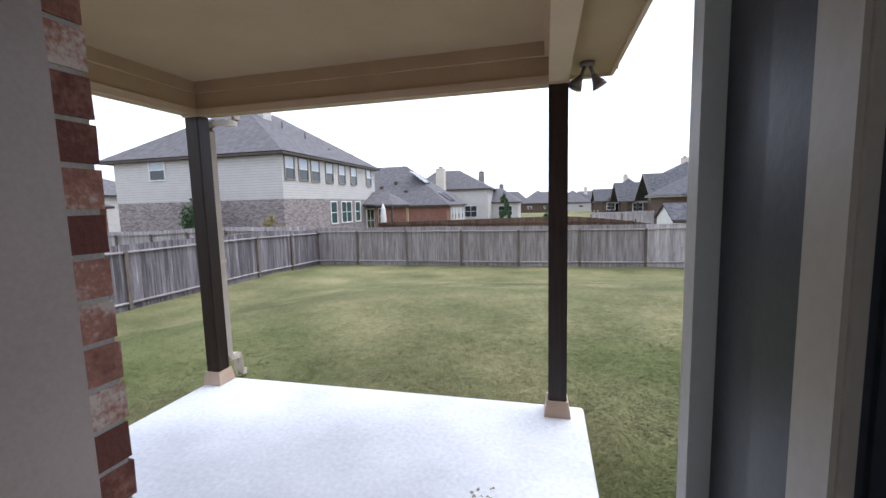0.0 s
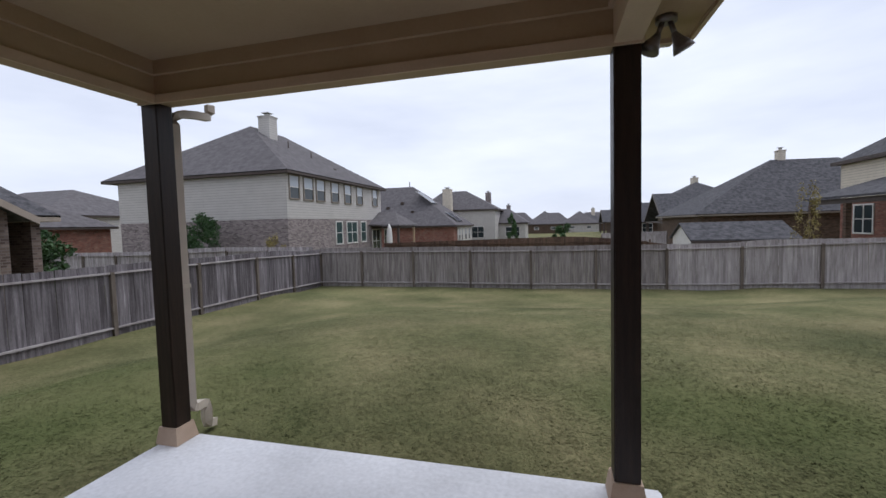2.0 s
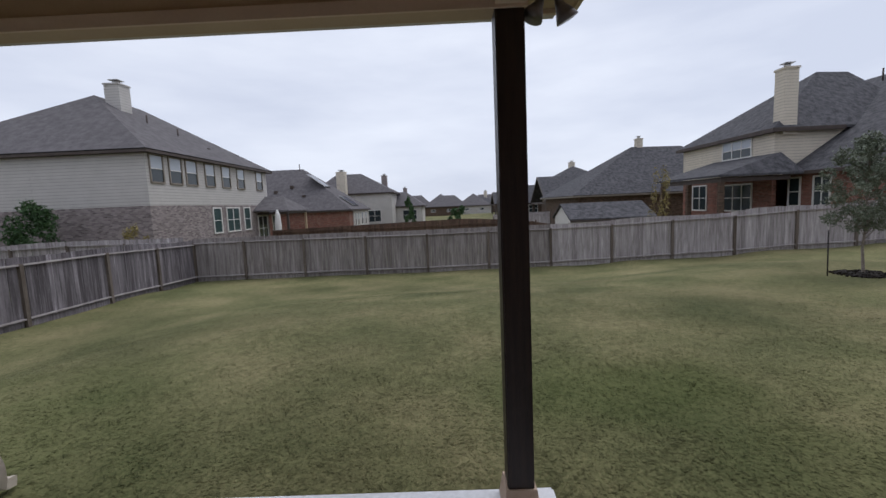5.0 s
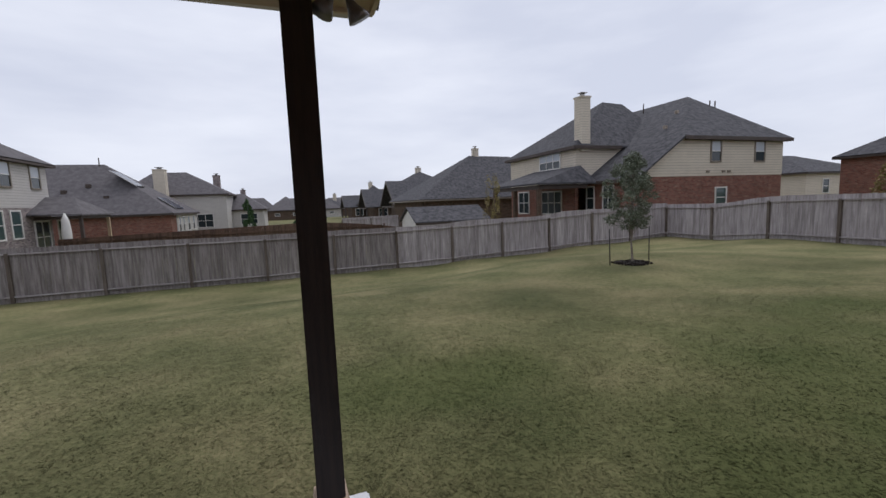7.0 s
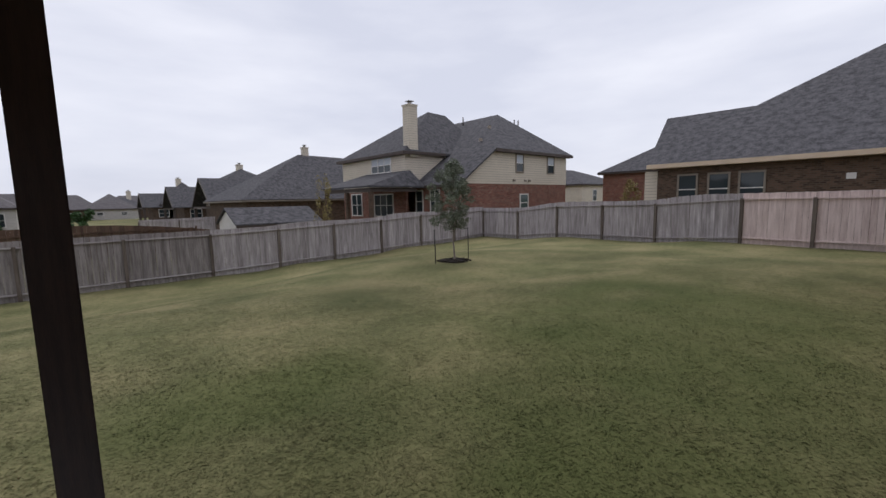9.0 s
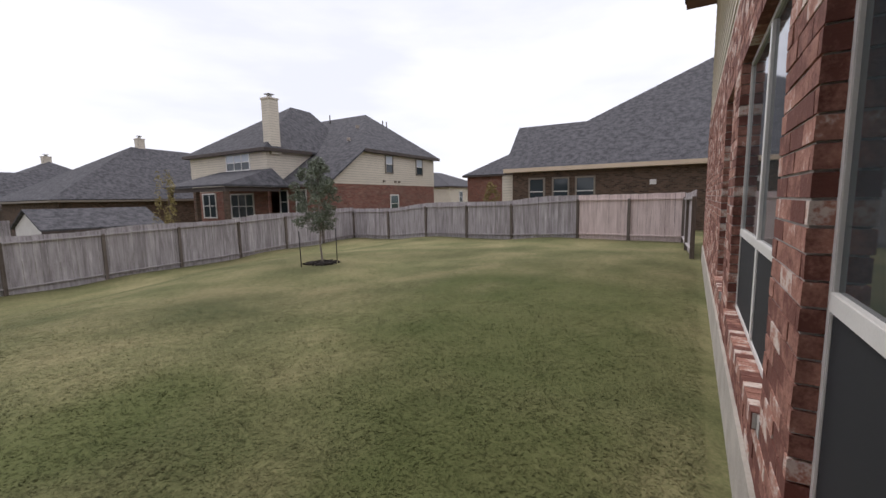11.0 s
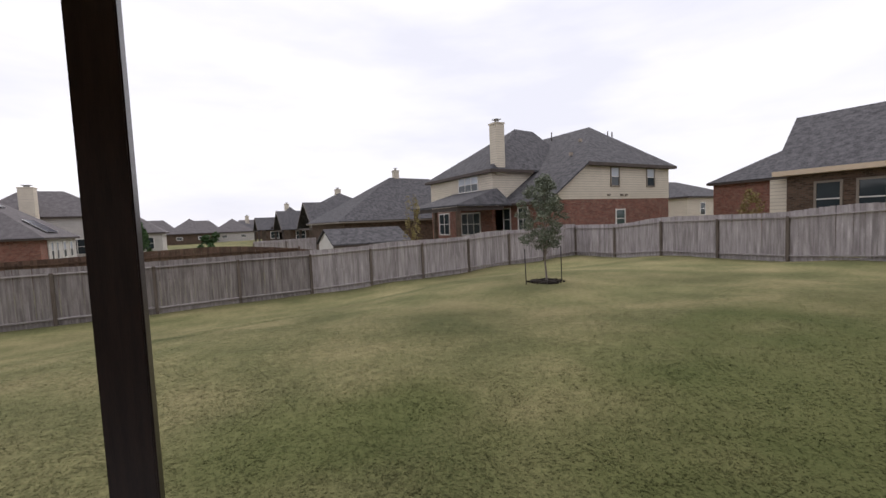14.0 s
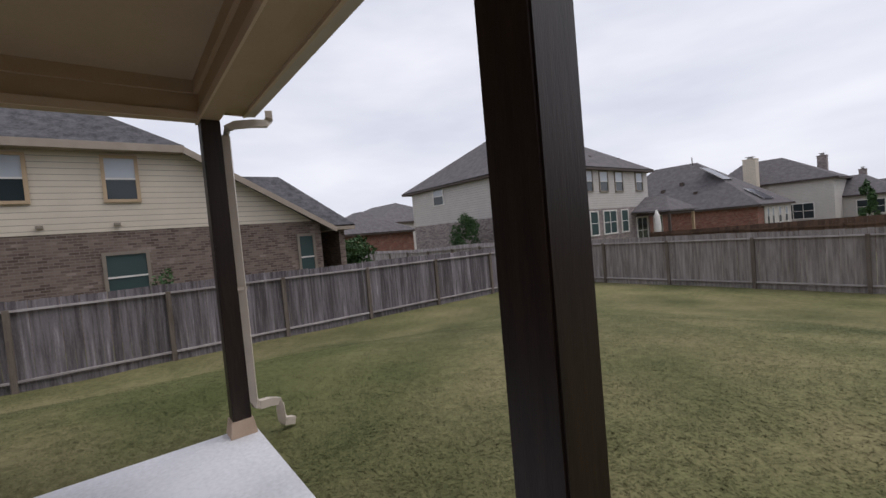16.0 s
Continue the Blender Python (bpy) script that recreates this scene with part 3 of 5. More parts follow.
under(boxes("weather_strip", [(DX1 - 0.062, DX1 - 0.04, DY - 0.13, DY - 0.1, 0, DH - 0.04)], M_white, label="pale weather strip"), door)
Y0 = DY - 0.25
under(boxes("door_leaf", [(LX - 0.045, LX, -2.0, Y0, 0.01, 0.22), (LX - 0.045, LX, -2.0, Y0, 1.93, 2.05), (LX - 0.045, LX, -2.0, -1.88, 0.22, 1.93), (LX - 0.045, LX, Y0 - 0.11, Y0, 0.22, 1.93)], M_door, bevel=0.004), door)
under(boxes("glazing_bead", [(LX - 0.056, LX - 0.045, Y0 - 0.11, Y0 - 0.07, 0.2, 1.95)], M_gutter, bevel=0.003), door)
under(boxes("door_pane", [(LX - 0.03, LX - 0.018, -1.88, Y0 - 0.11, 0.22, 1.93)], M_glass), door)
step = boxes("door_threshold", [(DX0, DX1, DY - 0.22, DY + 0.02, 0.0, 0.03)], M_metal)
tagged(step, "worn aluminium threshold under the patio door", "threshold", kind="structure")


# ---- fences ----
def fence(name, path, label, top=1.76, spacing=2.6, new_from=None, board=0.145, inward=1, dark_to=None, dark=M_fence_dark):
    """A board fence along a list of points (x, y); inward: on which side of the line its posts stand."""
    f = thing(name, (*path[0], gz(*path[0])), label, "fence", kind="structure")
    run = 0.0
    board_mesh = {}
    for (ax, ay), (bx, by) in zip(path, path[1:]):
        L = math.hypot(bx - ax, by - ay)
        ux, uy = (bx - ax) / L, (by - ay) / L
        px, py = -uy * inward, ux * inward
        ang = math.degrees(math.atan2(uy, ux))
        n = max(1, round(L / spacing))
        s = L / n
        for k in range(n + 1):
            x, y = ax + ux * s * k + px * 0.05, ay + uy * s * k + py * 0.05
            old = new_from is None or run + s * k < new_from
            if k == n and (bx, by) != path[-1]:
                continue
            key = "post"
            if key not in board_mesh:
                v, fc = box_data([(-0.05, 0.05, -0.05, 0.05, -0.1, top - 0.17)])
                o = link("fence_post", v, fc, M_fence_post)
                board_mesh[key] = o.data
                bpy.data.objects.remove(o)
            o = new("fence_post", board_mesh[key])
            o.parent = f
            o.location = Vector((x, y, gz(x, y))) - f.location
            o.rotation_euler.z = math.radians(ang)
        for k in range(n):
            x0, y0 = ax + ux * s * k, ay + uy * s * k
            x1, y1 = x0 + ux * s, y0 + uy * s
            z0, z1 = gz(x0, y0), gz(x1, y1)
            mt = M_fence if (new_from is None or run + s * (k + 0.5) < new_from) else M_fence_new
            if dark_to and run + s * (k + 0.5) < dark_to:
                mt = dark
            for nm, h0, h1, t0, t1 in (("top_rail", top - 0.22, top - 0.178, 0.004, 0.088), ("bottom_rail", 0.19, 0.232, 0.004, 0.088), ("kickboard", -0.08, 0.15, 0.004, 0.022)):
                vs = []
                for (x, y, z) in ((x0, y0, z0), (x1, y1, z1)):
                    for t in (t0, t1):
                        for h in (h0, h1):
                            vs.append((x + px * t - f.location.x, y + py * t - f.location.y, z + h - f.location.z))
                link(nm, vs, BOX_FACES, M_fence_rail_lit if nm != "kickboard" and mt is not M_fence_new else mt, f)
            m = int(s / board)
            bw = s / m
            for j in range(m):
                c = (j + 0.5) * bw
                x, y = x0 + ux * c, y0 + uy * c
                var = random.randrange(3)
                key = (mt.name, round(bw, 3), var)
                if key not in board_mesh:
                    g = 0.002 + 0.001 * var
                    v, fc = box_data([(-bw / 2 + g, bw / 2 - g, -0.018, 0.002 - 0.003 * var, 0.1, top)])
                    o = link("board", v, fc, mt)
                    board_mesh[key] = o.data
                    bpy.data.objects.remove(o)
                o = new("board", board_mesh[key])
                o.parent = f
                o.location = Vector((x, y, gz(x, y) + random.uniform(-0.008, 0.008))) - f.location
                o.rotation_euler = (random.uniform(-0.006, 0.006), random.uniform(-0.004, 0.004), math.radians(ang))
        run += L
    return f


LEFT_POSTS = [(-10.28 - 0.0195 * (y + 3.2), y) for y in (-3.2, -0.5, 2.1, 4.7, 7.25, 9.93, 12.63, 14.94, 17.3)]
CL, CG, CR = LEFT_POSTS[-1], (4.65, 17.9), (19.85, 17.42)
fence("fence_left", LEFT_POSTS, "weathered grey timber board fence with rails facing the lawn", spacing=9, inward=-1, dark_to=60, top=1.78)
fence("fence_back", [CL, (-8.52, 17.38), (-6.0, 17.48), (-3.36, 17.58), (-0.72, 17.68), (1.93, 17.79), CG, (7.25, 17.8), (9.78, 17.68), (12.33, 17.56), (14.85, 17.47), (17.3, 17.43), CR],
      "weathered grey-brown timber board fence at the lawn's end", spacing=9, inward=-1, dark_to=15.4, dark=M_fence_mid, top=1.84)
fence("fence_right", [CR, (19.82, 14.67), (19.48, 11.86), (19.16, 9.23), (18.85, 6.75), (18.47, 3.68), (18.23, 1.7), (18.0, -0.15)],
      "timber board fence, grey boards then newer pinkish boards", spacing=9, inward=-1, new_from=13.9, top=1.78)
fence("fence_side", [(18.0, -0.17), (15.5, -0.31), (WX1 + 0.06, -0.46)], "brown weathered timber fence beside the brick house", spacing=9, inward=-1)

# ---- neighbouring houses ----


def window(parent, axis, at, out, a0, a1, z0, z1, panes=1, trim=M_white, pane=M_glass, blind=True, label="white-framed sash window with pale blind"):
    """A window in a wall whose face is axis = at and looks to out (+1 or -1)."""
    c = ((a0 + a1) / 2, z0)
    loc = (at, c[0], c[1]) if axis == "x" else (c[0], at, c[1])
    w = thing("window", Vector(loc) - parent.location, label)
    w.parent = parent

    def b(p0, p1, q0, q1, d0, d1):
        lo, hi = sorted((d0 * out, d1 * out))
        return (lo, hi, p0 - c[0], p1 - c[0], q0 - c[1], q1 - c[1]) if axis == "x" else (p0 - c[0], p1 - c[0], lo, hi, q0 - c[1], q1 - c[1])
    t = 0.09
    boxes("window_frame", [b(a0 - t, a0, z0 - t, z1 + t, 0, 0.06), b(a1, a1 + t, z0 - t, z1 + t, 0, 0.06), b(a0, a1, z1, z1 + t, 0, 0.06), b(a0, a1, z0 - t, z0, 0, 0.08)], trim, w)
    s = (a1 - a0) / panes
    zm = (z0 + z1) / 2
    bars = [b(a0 + s * k - 0.03, a0 + s * k + 0.03, z0, z1, 0, 0.045) for k in range(1, panes)]
    bars.append(b(a0, a1, zm - 0.025, zm + 0.025, 0, 0.043))
    boxes("sash_bar", bars, M_white, w)
    for k in range(panes):
        boxes("pane", [b(a0 + s * k, a0 + s * (k + 1), zm, z1, 0, 0.02)], M_glass_blind if blind else pane, w)
        boxes("pane", [b(a0 + s * k, a0 + s * (k + 1), z0, zm, 0, 0.016)], pane, w)
    return w


def hip_roof(parent, x0, x1, y0, y1, ze, p, q, mat, fascia=M_trim_dark, name="roof"):
    """A hipped roof over eaves x0..x1, y0..y1 at height ze with a ridge from p to q."""
    v = [(x0, y0, ze), (x1, y0, ze), (x1, y1, ze), (x0, y1, ze), p, q]
    if abs(p[0] - q[0]) >= abs(p[1] - q[1]):
        fs = [(0, 1, 5, 4), (1, 2, 5), (2, 3, 4, 5), (3, 0, 4)]
    else:
        fs = [(0, 1, 4), (1, 2, 5, 4), (2, 3, 5), (3, 0, 4, 5)]
    under(sheet(name, v, fs, 0.06, mat), parent)
    e = 0.04
    under(boxes("eave", [(x0, x1, y0, y0 + e, ze - 0.2, ze - 0.005), (x0, x1, y1 - e, y1, ze - 0.2, ze - 0.005), (x0, x0 + e, y0 + e, y1 - e, ze - 0.2, ze - 0.005), (x1 - e, x1, y0 + e, y1 - e, ze - 0.2, ze - 0.005), (x0 + e, x1 - e, y0 + e, y1 - e, ze - 0.2, ze - 0.17)], fascia), parent)


def chimney(parent, x, y, z0, z1, w, mat):
    under(boxes("chimney", [(x - w / 2, x + w / 2, y - w / 2, y + w / 2, z0, z1), (x - w / 2 - 0.05, x + w / 2 + 0.05, y - w / 2 - 0.05, y + w / 2 + 0.05, z1, z1 + 0.1)], mat), parent)
    under(tube("chimney_cap", [(x, y, z1 + 0.1), (x, y, z1 + 0.3)], w * 0.22, M_metal, sides=10), parent)
    under(boxes("flue_cover", [(x - w * 0.33, x + w * 0.33, y - w * 0.33, y + w * 0.33, z1 + 0.34, z1 + 0.38)], M_metal), parent)


def vent(parent, x, y, z, h=0.6):
    under(tube("roof_vent", [(x, y, z - 0.3), (x, y, z + h)], 0.05, M_trim_dark), parent)


def walls(parent, x0, x1, y0, y1, z0, zs, z1, low, high):
    """Outer walls in two storeys; the upper face stands a little proud of the lower."""
    t = 0.25
    if zs > z0:
        for b in ((x0, x1, y0, y0 + t, z0, zs), (x0, x1, y1 - t, y1, z0, zs), (x0, x0 + t, y0 + t, y1 - t, z0, zs), (x1 - t, x1, y0 + t, y1 - t, z0, zs)):
            under(boxes("wall", [b], low), parent)
    if z1 > zs:
        e = 0.015
        for b in ((x0 - e, x1 + e, y0 - e, y0 + t, zs, z1), (x0 - e, x1 + e, y1 - t, y1 + e, zs, z1), (x0 - e, x0 + t, y0 + t, y1 - t, zs, z1), (x1 - t, x1 + e, y0 + t, y1 - t, zs, z1)):
            under(boxes("upper_wall", [b], high), parent)


# house beyond the far corner of the lawn
A = thing("neighbour_house", (-22, 29, -1.4), "two-storey house with grey-beige siding over grey brick", "house")
walls(A, -28.7, -15.45, 21.65, 36.1, -1.6, 2.32, 5.1, M_brick_grey, M_siding_grey)
hip_roof(A, -29.7, -15.05, 21.25, 36.6, 5.27, (-22.0, 26.9, 9.6), (-22.0, 31, 9.6), M_roof_warm)
chimney(A, -20.7, 27.2, 7.9, 10.15, 0.95, M_siding_grey)
vent(A, -19.2, 27.5, 7.75)
vent(A, -18.2, 29.0, 7.1)
for y0, y1 in ((21.95, 22.9), (23.5, 24.5), (25.0, 26.0), (27.0, 28.0), (29.0, 30.0), (31.1, 32.1), (34.2, 35.2)):
    window(A, "x", -15.435, 1, y0, y1, 3.6, 5.0, trim=M_frame_tan)
for y0, y1, n in ((27.5, 28.4, 1), (29.2, 30.9, 2), (31.7, 32.6, 1)):
    window(A, "x", -15.45, 1, y0, y1, 0.5, 2.1, panes=n, blind=False, pane=M_glass_teal, label="white-framed window with greenish glass in grey brick")
window(A, "y", 21.635, -1, -25.6, -24.4, 3.85, 5.15)
under(sheet("porch_roof", [(-15.43, 33.2, 1.9), (-12.8, 33.8, 1.82), (-12.7, 38.9, 1.82), (-15.43, 39.4, 1.9), (-15.43, 35.6, 3.05), (-14.1, 36.3, 3.02)], [(0, 1, 5, 4), (1, 2, 5), (2, 3, 4, 5)], 0.1, M_roof_warm), A)
under(boxes("porch_beam", [(-15.43, -12.95, 34.0, 34.15, 1.55, 1.72), (-13.1, -12.95, 34.15, 38.6, 1.55, 1.72)], M_trim_dark), A)
under(boxes("porch_column", [(-13.1, -12.92, 38.3, 38.48, -1.5, 1.55)], M_tan), A)
under(boxes("porch_column", [(-13.1, -12.92, 34.0, 34.18, -1.5, 1.55)], M_trim_dark), A)
window(A, "x", -15.45, 1, 34.0, 35.6, -0.6, 1.4, panes=2, blind=False, label="dark glazed patio door under a porch roof")
window(A, "x", -15.45, 1, 36.8, 38.2, 0.0, 1.4, panes=1, blind=False, pane=M_glass_teal, label="greenish window under a porch roof")
for y in (34.6, 30.4):
    under(boxes("roof_vent_cap", [(-17.2, -16.9, y - 0.15, y + 0.15, 6.3, 6.5)], M_trim_dark), A)
brolly = thing("patio_umbrella", (-13.4, 32.9, -1.25), "folded white patio umbrella beside the neighbours' porch", "umbrella")
tube("canopy", [(0, 0, 0.9), (0, 0, 1.1), (0.02, 0, 1.9), (0.03, 0, 2.7), (0.03, 0, 3.15)], [0.2, 0.26, 0.27, 0.2, 0.04], M_white, brolly, sides=10)
tube("pole", [(0, 0, 0), (0, 0, 0.95)], 0.04, M_metal, brolly)

# house over the left fence
B = thing("neighbour_house", (-20, 1, -1), "two-storey house with cream lap siding over grey-brown brick", "house")
for b in ((-14.55, -14.3, -12, 7.6, -1.2, 2.5), (-26, -14.55, 7.35, 7.6, -1.2, 2.4), (-26, -25.75, -12, 7.35, -1.2, 2.4)):
    under(boxes("wall", [b], M_brick_taupe), B)
bw = [(-14.3 + 0.015, y, z) for y, z in ((-12, 2.5), (7.3, 2.5), (3.4, 4.95), (-12, 4.95))]
bw2 = [(-14.55, y, z) for _, y, z in bw]
under(link("upper_wall", bw + bw2, [(0, 1, 2, 3), (7, 6, 5, 4), (0, 4, 5, 1), (1, 5, 6, 2), (2, 6, 7, 3), (3, 7, 4, 0)], M_siding), B)
under(sheet("roof", [(-13.85, -12.5, 5.0), (-13.85, 3.35, 5.0), (-18.5, -0.6, 7.9), (-18.5, -12.5, 7.9), (-26, 3.35, 5.0)], [(0, 1, 2, 3), (1, 4, 2)], 0.12, M_roof), B)
under(sheet("roof", [(-13.85, 3.35, 4.95), (-13.85, 8.0, 2.25), (-21, 7.9, 2.3), (-21, 3.6, 5.2)], [(0, 1, 2, 3)], 0.14, M_roof), B)
under(boxes("eave", [(-14.25, -13.85, -12, 3.3, 4.78, 4.88), (-13.87, -13.83, -12, 3.3, 4.78, 5.0)], M_taupe), B)
for yv in (-0.15, 1.5):
    under(boxes("wall_vent", [(-14.285, -14.2, yv - 0.08, yv + 0.08, 2.66, 2.74)], M_frame_tan), B)
rk = [(-13.84, 3.3, 4.98), (-13.84, 8.05, 2.22), (-13.84, 8.05, 2.02), (-13.84, 3.3, 4.76)]
rk2 = [(-13.8, y, z) for _, y, z in rk]
under(link("rake_board", rk + rk2, [(0, 1, 2, 3), (7, 6, 5, 4), (0, 4, 5, 1), (1, 5, 6, 2), (2, 6, 7, 3), (3, 7, 4, 0)], M_taupe), B)
for y0, y1 in ((1.35, 2.05), (-1.05, -0.35), (-3.6, -2.2)):
    window(B, "x", -14.285, 1, y0, y1, 3.42, 4.62, trim=M_tan, label="tan-trimmed sash window in cream siding")
window(B, "x", -14.3, 1, 1.15, 2.1, 0.5, 1.8, blind=False, trim=M_frame_tan, pane=M_glass_teal, label="greenish window in grey-brown brick")
window(B, "x", -14.3, 1, 6.75, 7.25, 0.4, 1.95, blind=False, trim=M_frame_tan, pane=M_glass_teal, label="narrow window at the brick corner")

hip_roof(B, -24.2, -15.4, 2.5, 9.6, 2.35, (-20, 5.2, 5.1), (-20, 8.0, 5.1), M_roof, M_taupe)
under(boxes("wall", [(-23.8, -15.8, 9.0, 9.25, -1.2, 2.2)], M_brick_taupe), B)

B.location += Vector((0, -0.15, -0.05))

# large house beyond the right-hand corner
D = thing("neighbour_house", (26, 26, -0.8), "large two-storey house with cream siding over red brick", "house")
for b in ((20.3, 33.0, 19.2, 19.45, -1, 2.8), (32.75, 33.0, 19.45, 33, -1, 5.2), (20.3, 20.55, 19.45, 23.9, -1, 2.65), (19.3, 19.55, 23.9, 33, -1, 5.1), (19.55, 32.75, 32.75, 33, -1, 5.1)):
    under(boxes("wall", [b], M_brick_red), D)
uw = [(x, 19.185, z) for x, z in ((20.3, 2.8), (33.015, 2.8), (33.015, 5.25), (23.9, 5.25))]
uw2 = [(x, 19.45, z) for x, _, z in uw]
under(link("upper_wall", uw + uw2, [(0, 1, 2, 3), (7, 6, 5, 4), (0, 4, 5, 1), (1, 5, 6, 2), (2, 6, 7, 3), (3, 7, 4, 0)], M_siding), D)
under(boxes("upper_wall", [(19.28, 19.6, 23.8, 33, 2.5, 5.2), (19.6, 23.3, 23.8, 24.05, 2.5, 5.2)], M_siding), D)
pk = (30.75, 24.9, 9.35)
under(sheet("roof", [(19.85, 18.8, 2.75), (23.5, 18.8, 5.25), pk, (30.75, 33.5, 9.35), (19.85, 24.0, 2.75), (23.4, 24.0, 5.2), (23.4, 33.5, 5.2)], [(0, 1, 5, 4), (1, 2, 3, 6, 5)], 0.12, M_roof), D)
under(sheet("roof", [(23.5, 18.8, 5.25), (33.45, 18.8, 5.25), pk, (33.45, 33.5, 5.25), (30.75, 33.5, 9.35)], [(0, 1, 2), (1, 3, 4, 2)], 0.12, M_roof), D)
under(sheet("roof", [(18.9, 23.4, 5.25), (23.4, 23.4, 5.25), (24.9, 27.8, 9.35), (27.2, 28.1, 9.35), (18.9, 33.4, 5.25), (28.4, 26.6, 7.6), (27.2, 33.4, 5.25)], [(0, 1, 2), (1, 5, 3, 2), (4, 0, 2), (6, 4, 2, 3)], 0.12, M_roof), D)
under(boxes("eave", [(23.5, 33.45, 18.78, 18.82, 5.05, 5.27), (18.88, 18.92, 23.4, 33.4, 5.05, 5.27), (18.92, 22.9, 23.38, 23.42, 5.05, 5.27), (18.92, 19.3, 23.42, 33.4, 5.05, 5.08), (19.83, 19.87, 18.8, 24, 2.58, 2.77), (23.9, 33.4, 18.82, 19.2, 5.05, 5.08)], M_trim_dark), D)
chimney(D, 19.95, 23.95, 4.9, 8.5, 0.76, M_siding)
vent(D, 29.2, 27.8, 8.9, 0.5)
vent(D, 31.4, 23.5, 8.3, 0.45)
vent(D, 31.95, 23.5, 8.3, 0.45)
for x0, x1 in ((26.2, 27.0), (30.25, 31.1)):
    window(D, "y", 19.185, -1, x0, x1, 3.75, 5.0, trim=M_frame_tan)
window(D, "y", 19.2, -1, 26.7, 27.6, 0.8, 2.0, blind=False, pane=M_glass_teal, label="greenish window in red brick")
window(D, "x", 19.28, -1, 25.6, 28.2, 3.95, 5.0, panes=3, label="wide three-pane window in cream siding")
window(D, "x", 20.3, -1, 24.15 - 1.0, 23.85, 0.9, 2.4, blind=False)
window(D, "x", 20.3, -1, 21.3, 22.2, 0.9, 2.4, panes=2, blind=False)
window(D, "x", 19.3, -1, 25.5, 28.0, 0.6, 2.2, panes=3, blind=False, label="wide patio window in red brick under the porch")
window(D, "x", 19.3, -1, 30.0, 31.6, 0.6, 2.3, panes=2, blind=False)
under(sheet("porch_roof", [(15.3, 22.4, 2.75), (19.3, 23.3, 3.9), (19.3, 29.2, 3.9), (15.3, 29.2, 2.75), (19.9, 22.4, 2.75)], [(0, 4, 1), (0, 1, 2, 3)], 0.12, M_roof), D)
under(boxes("porch_beam", [(15.5, 15.7, 22.6, 29, 2.35, 2.62), (15.7, 19.3, 22.6, 22.8, 2.35, 2.62)], M_trim_dark), D)
for px_, py_ in ((15.5, 22.6), (15.5, 25.7), (15.5, 28.8)):
    under(boxes("porch_column", [(px_, px_ + 0.25, py_, py_ + 0.25, -1, 2.35)], M_brick_brown), D)

for xv in (25.9, 27.3, 27.8):
    under(boxes("wall_vent", [(xv - 0.12, xv + 0.12, 19.1, 19.185, 3.0, 3.15)], M_frame_tan), D)
for xv, yv, zv in ((26.6, 22.2, 7.55), (24.9, 21.6, 6.35), (31.0, 22.0, 7.3)):
    under(boxes("roof_vent_cap", [(xv - 0.1, xv + 0.1, yv - 0.1, yv + 0.1, zv - 0.2, zv + 0.02)], M_taupe), D)

D.location += Vector((-0.25, 0.45, -0.08))

# one-storey house over the right-hand fence
Eh = thing("neighbour_house", (30, 0, -0.1), "one-storey dark brown brick house with a steep grey shingle roof", "house")
under(boxes("wall", [(24.7, 24.95, -14, 9.0, -0.4, 3.15), (24.95, 34, 8.75, 9.0, -0.4, 3.15)], M_brick_brown), Eh)
under(link("gable", [(24.7, 9.0, 3.15), (34, 9.0, 3.15), (29.3, 9.0, 6.3), (24.7, 8.8, 3.15), (34, 8.8, 3.15), (29.3, 8.8, 6.3)], [(0, 2, 1), (3, 4, 5), (0, 1, 4, 3), (1, 2, 5, 4), (2, 0, 3, 5)], M_siding), Eh)
under(sheet("roof", [(24.25, 9.4, 3.27), (29.3, 10.3, 6.45), (29.4, 5.75, 6.45), (36.3, -1.1, 11.0), (36.3, -14, 11.0), (24.25, -14, 3.27), (34.5, 9.4, 3.3)], [(0, 5, 4, 3, 2, 1), (0, 1, 6)], 0.15, M_roof), Eh)
under(boxes("eave", [(24.2, 24.24, -14, 9.4, 3.06, 3.28), (24.24, 24.7, -14, 9.4, 3.06, 3.1)], M_tan_light), Eh)
for y0, y1 in ((7.1, 7.9), (5.7, 6.5), (4.3, 5.2)):
    window(Eh, "x", 24.7, -1, y0, y1, 1.2, 2.62, blind=False, trim=M_frame_tan, label="tan-framed window in dark brown brick")
under(boxes("vent_cover", [(24.66, 24.7, 1.25, 1.55, 2.15, 2.4)], M_white, label="white square wall vent"), Eh)
under(boxes("porch_wall", [(24.9, 25.2, 9.02, 9.75, -0.3, 2.95)], M_siding), Eh)

# houses behind the back fence
C = thing("neighbour_house", (20, 46, -1.2), "one-storey house with a broad dark grey hipped roof", "house")
walls(C, 12.0, 31.5, 40.5, 54, -1.5, 2.2, 2.2, M_brick_brown, M_siding)
hip_roof(C, 11.4, 32, 40, 54.5, 2.35, (20.0, 47.2, 7.5), (25.5, 47.2, 7.4), M_roof, M_frame_tan)
chimney(C, 20.9, 47.4, 7.2, 8.3, 0.65, M_siding)
for x0 in (22.6, 24.8):
    window(C, "y", 40.5, -1, x0, x0 + 1.7, 0.3, 1.9, panes=2, blind=False, pane=M_glass_teal)

C.location += Vector((0.9, 0, -0.3))

